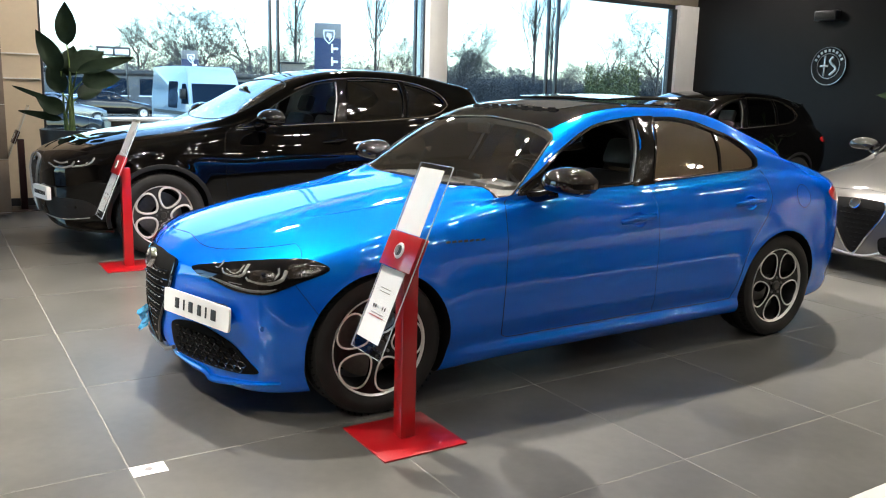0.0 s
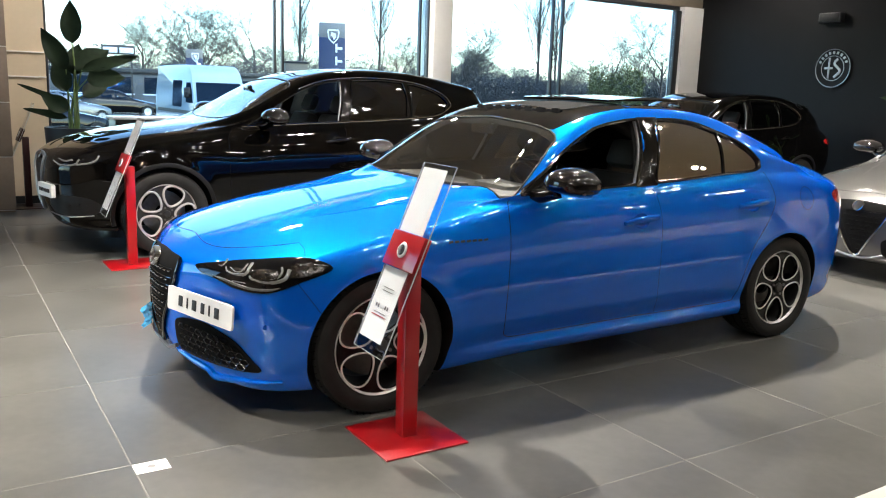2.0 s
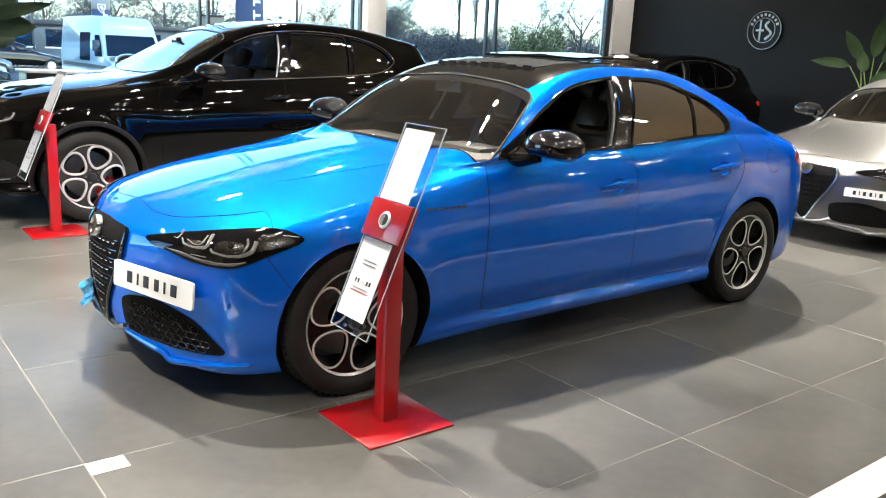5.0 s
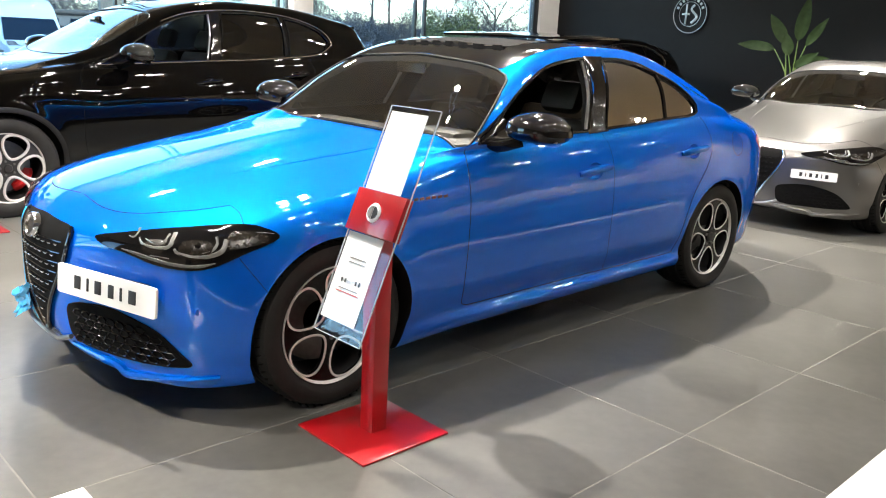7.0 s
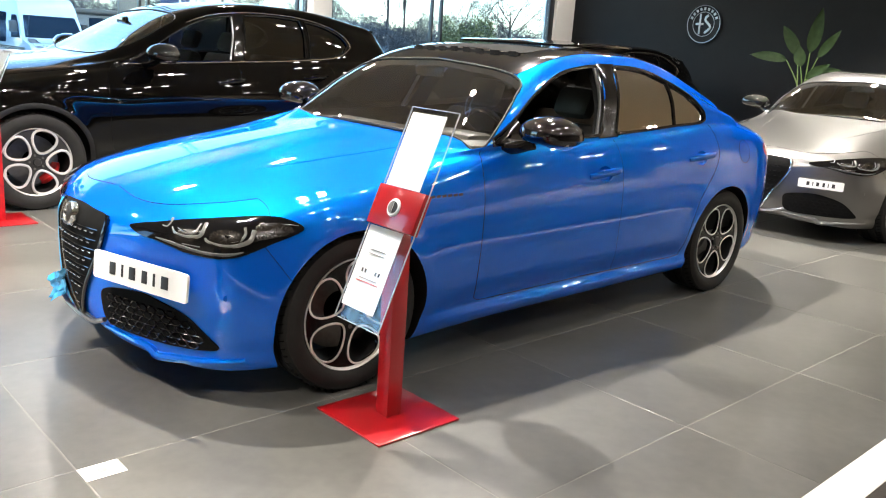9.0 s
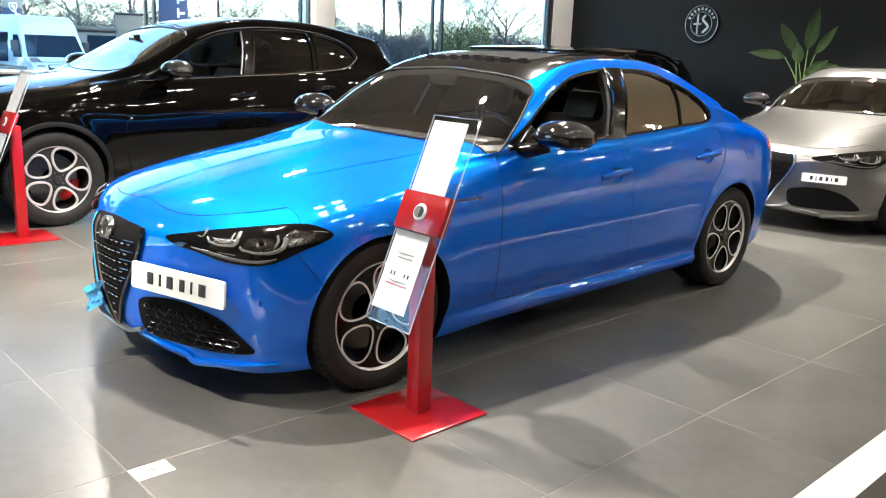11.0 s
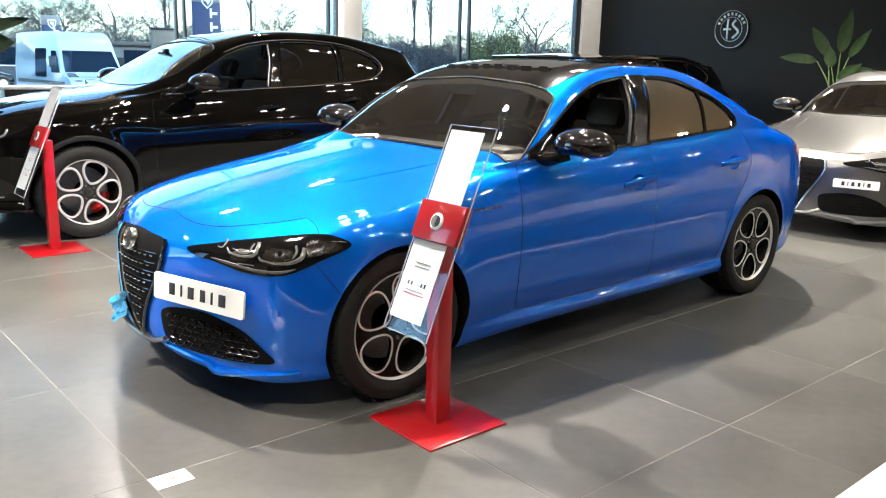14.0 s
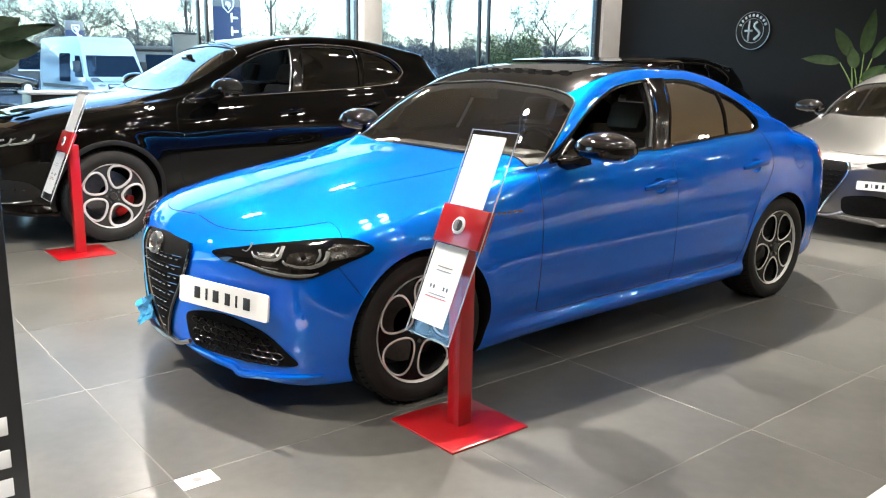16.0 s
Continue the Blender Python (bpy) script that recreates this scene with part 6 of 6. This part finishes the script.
def build_sign(at, turn, height, width, label):
    root = thing("pylon_sign", label, "sign", at, turn)
    part("panel", box((-width / 2, -.12, 0), (width / 2, .12, height * .86), .02), NAVY, root, "navy blue sign panel")
    part("head", box((-width / 2, -.122, height * .86), (width / 2, .122, height), .02), GREYSIGN, root, "grey head of the sign")
    sh = [(-.26, .34), (.26, .34), (.30, .2), (.24, -.1), (0, -.36), (-.24, -.1), (-.30, .2)]
    inner = [(p * .78, q * .78) for p, q in sh]
    k = width / 1.3
    mm = Matrix.Translation((.06, -.15, height * .87)) @ Matrix.Scale(k, 4)
    part("shield_outline", slab([sh, inner], .03, mm), WHITESIGN, root)
    part("shield_mark", slab([[(-.10, .2), (.1, .16), (.14, .0), (.02, -.2), (-.04, .0), (-.14, .02)]], .03, mm), WHITESIGN, root)
    for i in range(4):
        z = height * .72 - i * .62
        part("raised_mark", box((.16 * k, -.15, z), (.26 * k, -.12, z + .42), .01), WHITESIGN, root)
        part("raised_mark", box((.26 * k, -.15, z + .14), (.50 * k, -.12, z + .26), .01), WHITESIGN, root)
    return root


def branch(bm, twigs, p, way, length, r, depth, rng, spread, lean):
    """A limb that bends, thins and forks, down to fine twigs."""
    pts, rad = [p], [r]
    d = way.normalized()
    for i in range(3):
        d = (d + Vector((rng.uniform(-1, 1), rng.uniform(-1, 1), rng.uniform(-.3, 1) * lean)) * .25).normalized()
        pts.append(pts[-1] + d * length / 3)
        rad.append(r * (1 - .2 * (i + 1)))
    tube(pts, rad, False, 5 if depth > 2 else 3, bm)
    if depth == 0:
        for k in range(11):
            q = pts[rng.choice((1, 2, 2, 3))]
            a = Vector((rng.uniform(-1, 1), rng.uniform(-1, 1), rng.uniform(-.35, .9))).normalized()
            way2 = (d * (.9 - spread) + a * (spread + .1)).normalized() * length * rng.uniform(.5, 1.1)
            wide = way2.cross(Vector((rng.uniform(-1, 1), rng.uniform(-1, 1), .2))).normalized() * r * .45
            bend = q + way2 * .55 + a * length * .06
            n = len(twigs[0])
            twigs[0].extend((q - wide, q + wide, bend + wide * .7, bend - wide * .7, q + way2))
            twigs[1].extend(((n, n + 1, n + 2, n + 3), (n + 3, n + 2, n + 4)))
        return
    for k in range(4):
        q = pts[(1, 2, 3, 3)[k]]
        a = Vector((rng.uniform(-1, 1), rng.uniform(-1, 1), rng.uniform(-.15, .6))).normalized()
        branch(bm, twigs, q, d * (1 - spread) + a * spread, length * rng.uniform(.60, .80), r * .52, depth - 1, rng, spread, lean)


def build_tree(at, seed, height, spread, lean, label):
    rng = random.Random(seed)
    root = thing("bare_tree", label, "tree", at, 0, "bare trees beyond the car park")
    trunk = bmesh.new()
    up = height * (.9 if spread < .4 else .42)
    tube([(0, 0, -.2), (.05, .02, up * .35), (.0, .08, up * .7), (.04, .04, up)], [height * k * (.65 if spread < .4 else 1) for k in (.016, .012, .009, .003)], False, 8, trunk)
    part("trunk", trunk, BARK, root)
    crown, twigs = bmesh.new(), ([], [])
    count = 9 if spread < .4 else 6
    for k in range(count):
        z = up * (.25 + .7 * k / count)
        out = rng.uniform(0, 6.28)
        tilt = .55 if spread < .4 else rng.uniform(.6, 1.5)
        branch(crown, twigs, Vector((0, .06, z)), Vector((math.cos(out) * tilt, math.sin(out) * tilt, 1)), height * (.15 if spread < .4 else .25), height * (.0045 if spread < .4 else .0065), 3, rng, spread, lean)
    limbs = part("limbs", crown, BARK, root, smooth=0)
    me = bpy.data.meshes.new("crown")
    me.from_pydata([tuple(v) for v in twigs[0]], [], twigs[1])
    ob = new("crown", finish(me, BARK, 0))
    ob.parent = root
    return root


def build_hedge(at, turn, length, height, depth, mat, seed, count, label, thin=.5, size=1.0):
    """A thick row of bushes: very many small leaves round uneven mounds."""
    rng = np.random.default_rng(seed)
    top = lambda x: height * (.76 + .14 * math.sin(x * .31 + seed) + .09 * math.sin(x * .83 + 2 * seed) + .05 * math.sin(x * 2.1))
    verts, faces = [], []
    for i in range(count):
        x = rng.uniform(-length / 2, length / 2)
        y = rng.uniform(-depth / 2, depth / 2)
        z = top(x) * (1 - (2 * y / depth) ** 2 * .45) * rng.uniform(.02, 1.0) ** .6
        s = rng.uniform(.06, .15) * size
        a = rng.normal(size=3)
        a /= np.linalg.norm(a)
        b = np.cross(a, rng.normal(size=3))
        b /= np.linalg.norm(b)
        c = np.array((x, y, z))
        k = len(verts)
        verts += [c - a * s, c + b * s * thin, c + a * s, c - b * s * thin]
        faces.append((k, k + 1, k + 2, k + 3))
    me = bpy.data.meshes.new("hedge")
    me.from_pydata([tuple(v) for v in verts], [], faces)
    ob = new("hedge", finish(me, mat, 0))
    ob.matrix_world = pose(*at, 0, 0, turn)
    return tagged(ob, label, "hedge", kind="stuff")


def build_outside():
    structure("ground", box((-300, -300, -.8), (400, 600, -.5)), ASPHALT, "dark asphalt car park reaching to the horizon", "ground")
    build_van()
    for at, turn, mat, label in (((3.6, 25.5, -.5), 205, BLACKP, "dark car in the outdoor car park"), ((5.6, 36.0, -.5), 200, SILVER, "grey car in the outdoor car park"),
                                 ((3.2, 38.0, -.5), 190, VANM, "white car in the outdoor car park"), ((9.5, 44.0, -.5), 185, BLACKP, "dark car at the back of the car park"),
                                 ((16.0, 47.0, -.5), 185, SILVER, "pale car at the back of the car park")):
        build_parked_car(at, turn, mat, label)
    build_sign((16.7, 35.2, -.5), -22, 5.05, 1.3, "tall navy pylon sign with a white shield shape")
    build_sign((15.3, 54.7, -.5), -12, 4.15, 1.1, "navy pylon sign with a white shield, far off")
    board = thing("forecourt_sign", "low twin-panel white forecourt sign on dark posts", "sign", (9.5, 50, -.5))
    part("frame", box((-.95, -.05, 3.45), (.95, .05, 3.98), .02), FRAMEM, board)
    for x in (-.46, .46):
        part("panel", box((x - .40, -.09, 3.52), (x + .40, -.04, 3.84), .02), WHITESIGN, board, "white sign panel")
        part("post", box((x * 1.6 - .05, -.05, 0), (x * 1.6 + .05, .05, 3.46), .01), FRAMEM, board)
    hall = thing("low_building", "low grey commercial building beyond the car park", "building", (14, 78, -.5), -8)
    part("wall", box((-16, -6, 0), (16, 6, 2.5), .05), CLADDING, hall)
    part("roof", box((-16.3, -6.3, 2.5), (16.3, 6.3, 2.9), .05), FRAMEM, hall)
    for k in range(9):
        w = part("window", box((-14 + k * 3.3, -6.06, .8), (-11.6 + k * 3.3, -5.98, 2.2), .02), DARKGLASS, hall)
        part("frame", box((-14.1 + k * 3.3, -6.08, .7), (-11.5 + k * 3.3, -6.05, .8), .01), WHITESIGN, w)
    tower = thing("far_building", "pale rendered building behind the sign", "building", (24.0, 58.1, -.5), -20)
    part("wall", box((-.85, -2, 0), (.85, 2, 3.6), .05), TAUPE, tower)
    part("roof", box((-.95, -2.1, 3.6), (.95, 2.1, 3.75), .05), FRAMEM, tower)
    rng = random.Random(5)
    build_hedge((70, 62, -.5), -40, 90, 3.7, 5, HEDGE, 1, 60000, "dense dark hedge along the edge of the car park")
    build_hedge((30, 74, -.5), -10, 60, 5.6, 6, HAZEDWOODS, 2, 60000, "bare shrubs beyond the car park, haze put into their grey", .12, 1.8)
    build_hedge((46, 46, -.5), -35, 4.2, 5.4, 3, YELLOWLEAF, 3, 4500, "yellow-green shrub by the car park")
    build_hedge((40, 100, -.5), -15, 130, 7.2, 9, HAZEDWOODS, 6, 90000, "bare winter woods along the horizon, haze put into their grey", .12, 2.4)
    build_hedge((100, 62, -.5), -55, 110, 6.0, 9, HAZEDWOODS, 9, 80000, "bare winter woods beside the field, haze put into their grey", .12, 2.4)
    kinds = [build_tree((47.7, 70, -.5), 3, 12.0, .58, .35, "broad bare tree in winter"), build_tree((57, 70, -.5), 8, 17, .26, .9, "tall narrow bare poplar"),
             build_tree((60.6, 62, -.5), 14, 11.0, .62, .3, "spreading bare tree in winter")]
    spots = [(63.5, 58, 2, 1.2), (40, 75, 1, .95), (33.2, 80, 1, .95), (40.2, 70, 0, .85), (30, 85, 0, 1.1), (25.2, 90, 2, 1.3), (36.5, 88, 2, 1.05), (20, 92, 0, 1.1), (52.5, 78, 0, .8), (22.5, 84, 0, 1.0), (28, 95, 2, 1.2), (43.5, 80, 2, .8),
             (69, 66, 2, .9), (44.5, 66, 0, .7), (12, 94, 2, .75), (75, 58, 2, 1.1), (66, 78, 1, .9), (5, 90, 0, .95), (54.5, 62, 0, .6), (84, 52, 2, 1.1), (48, 86, 2, .7)]
    for x, y, k, s in spots:
        copy_thing(kinds[k], pose(x, y, -.5, 0, 0, rng.uniform(0, 360)) @ Matrix.Scale(s, 4))


build_outside()


# ---- small pieces of the floor, last ----
tile_floor(FLOOR)
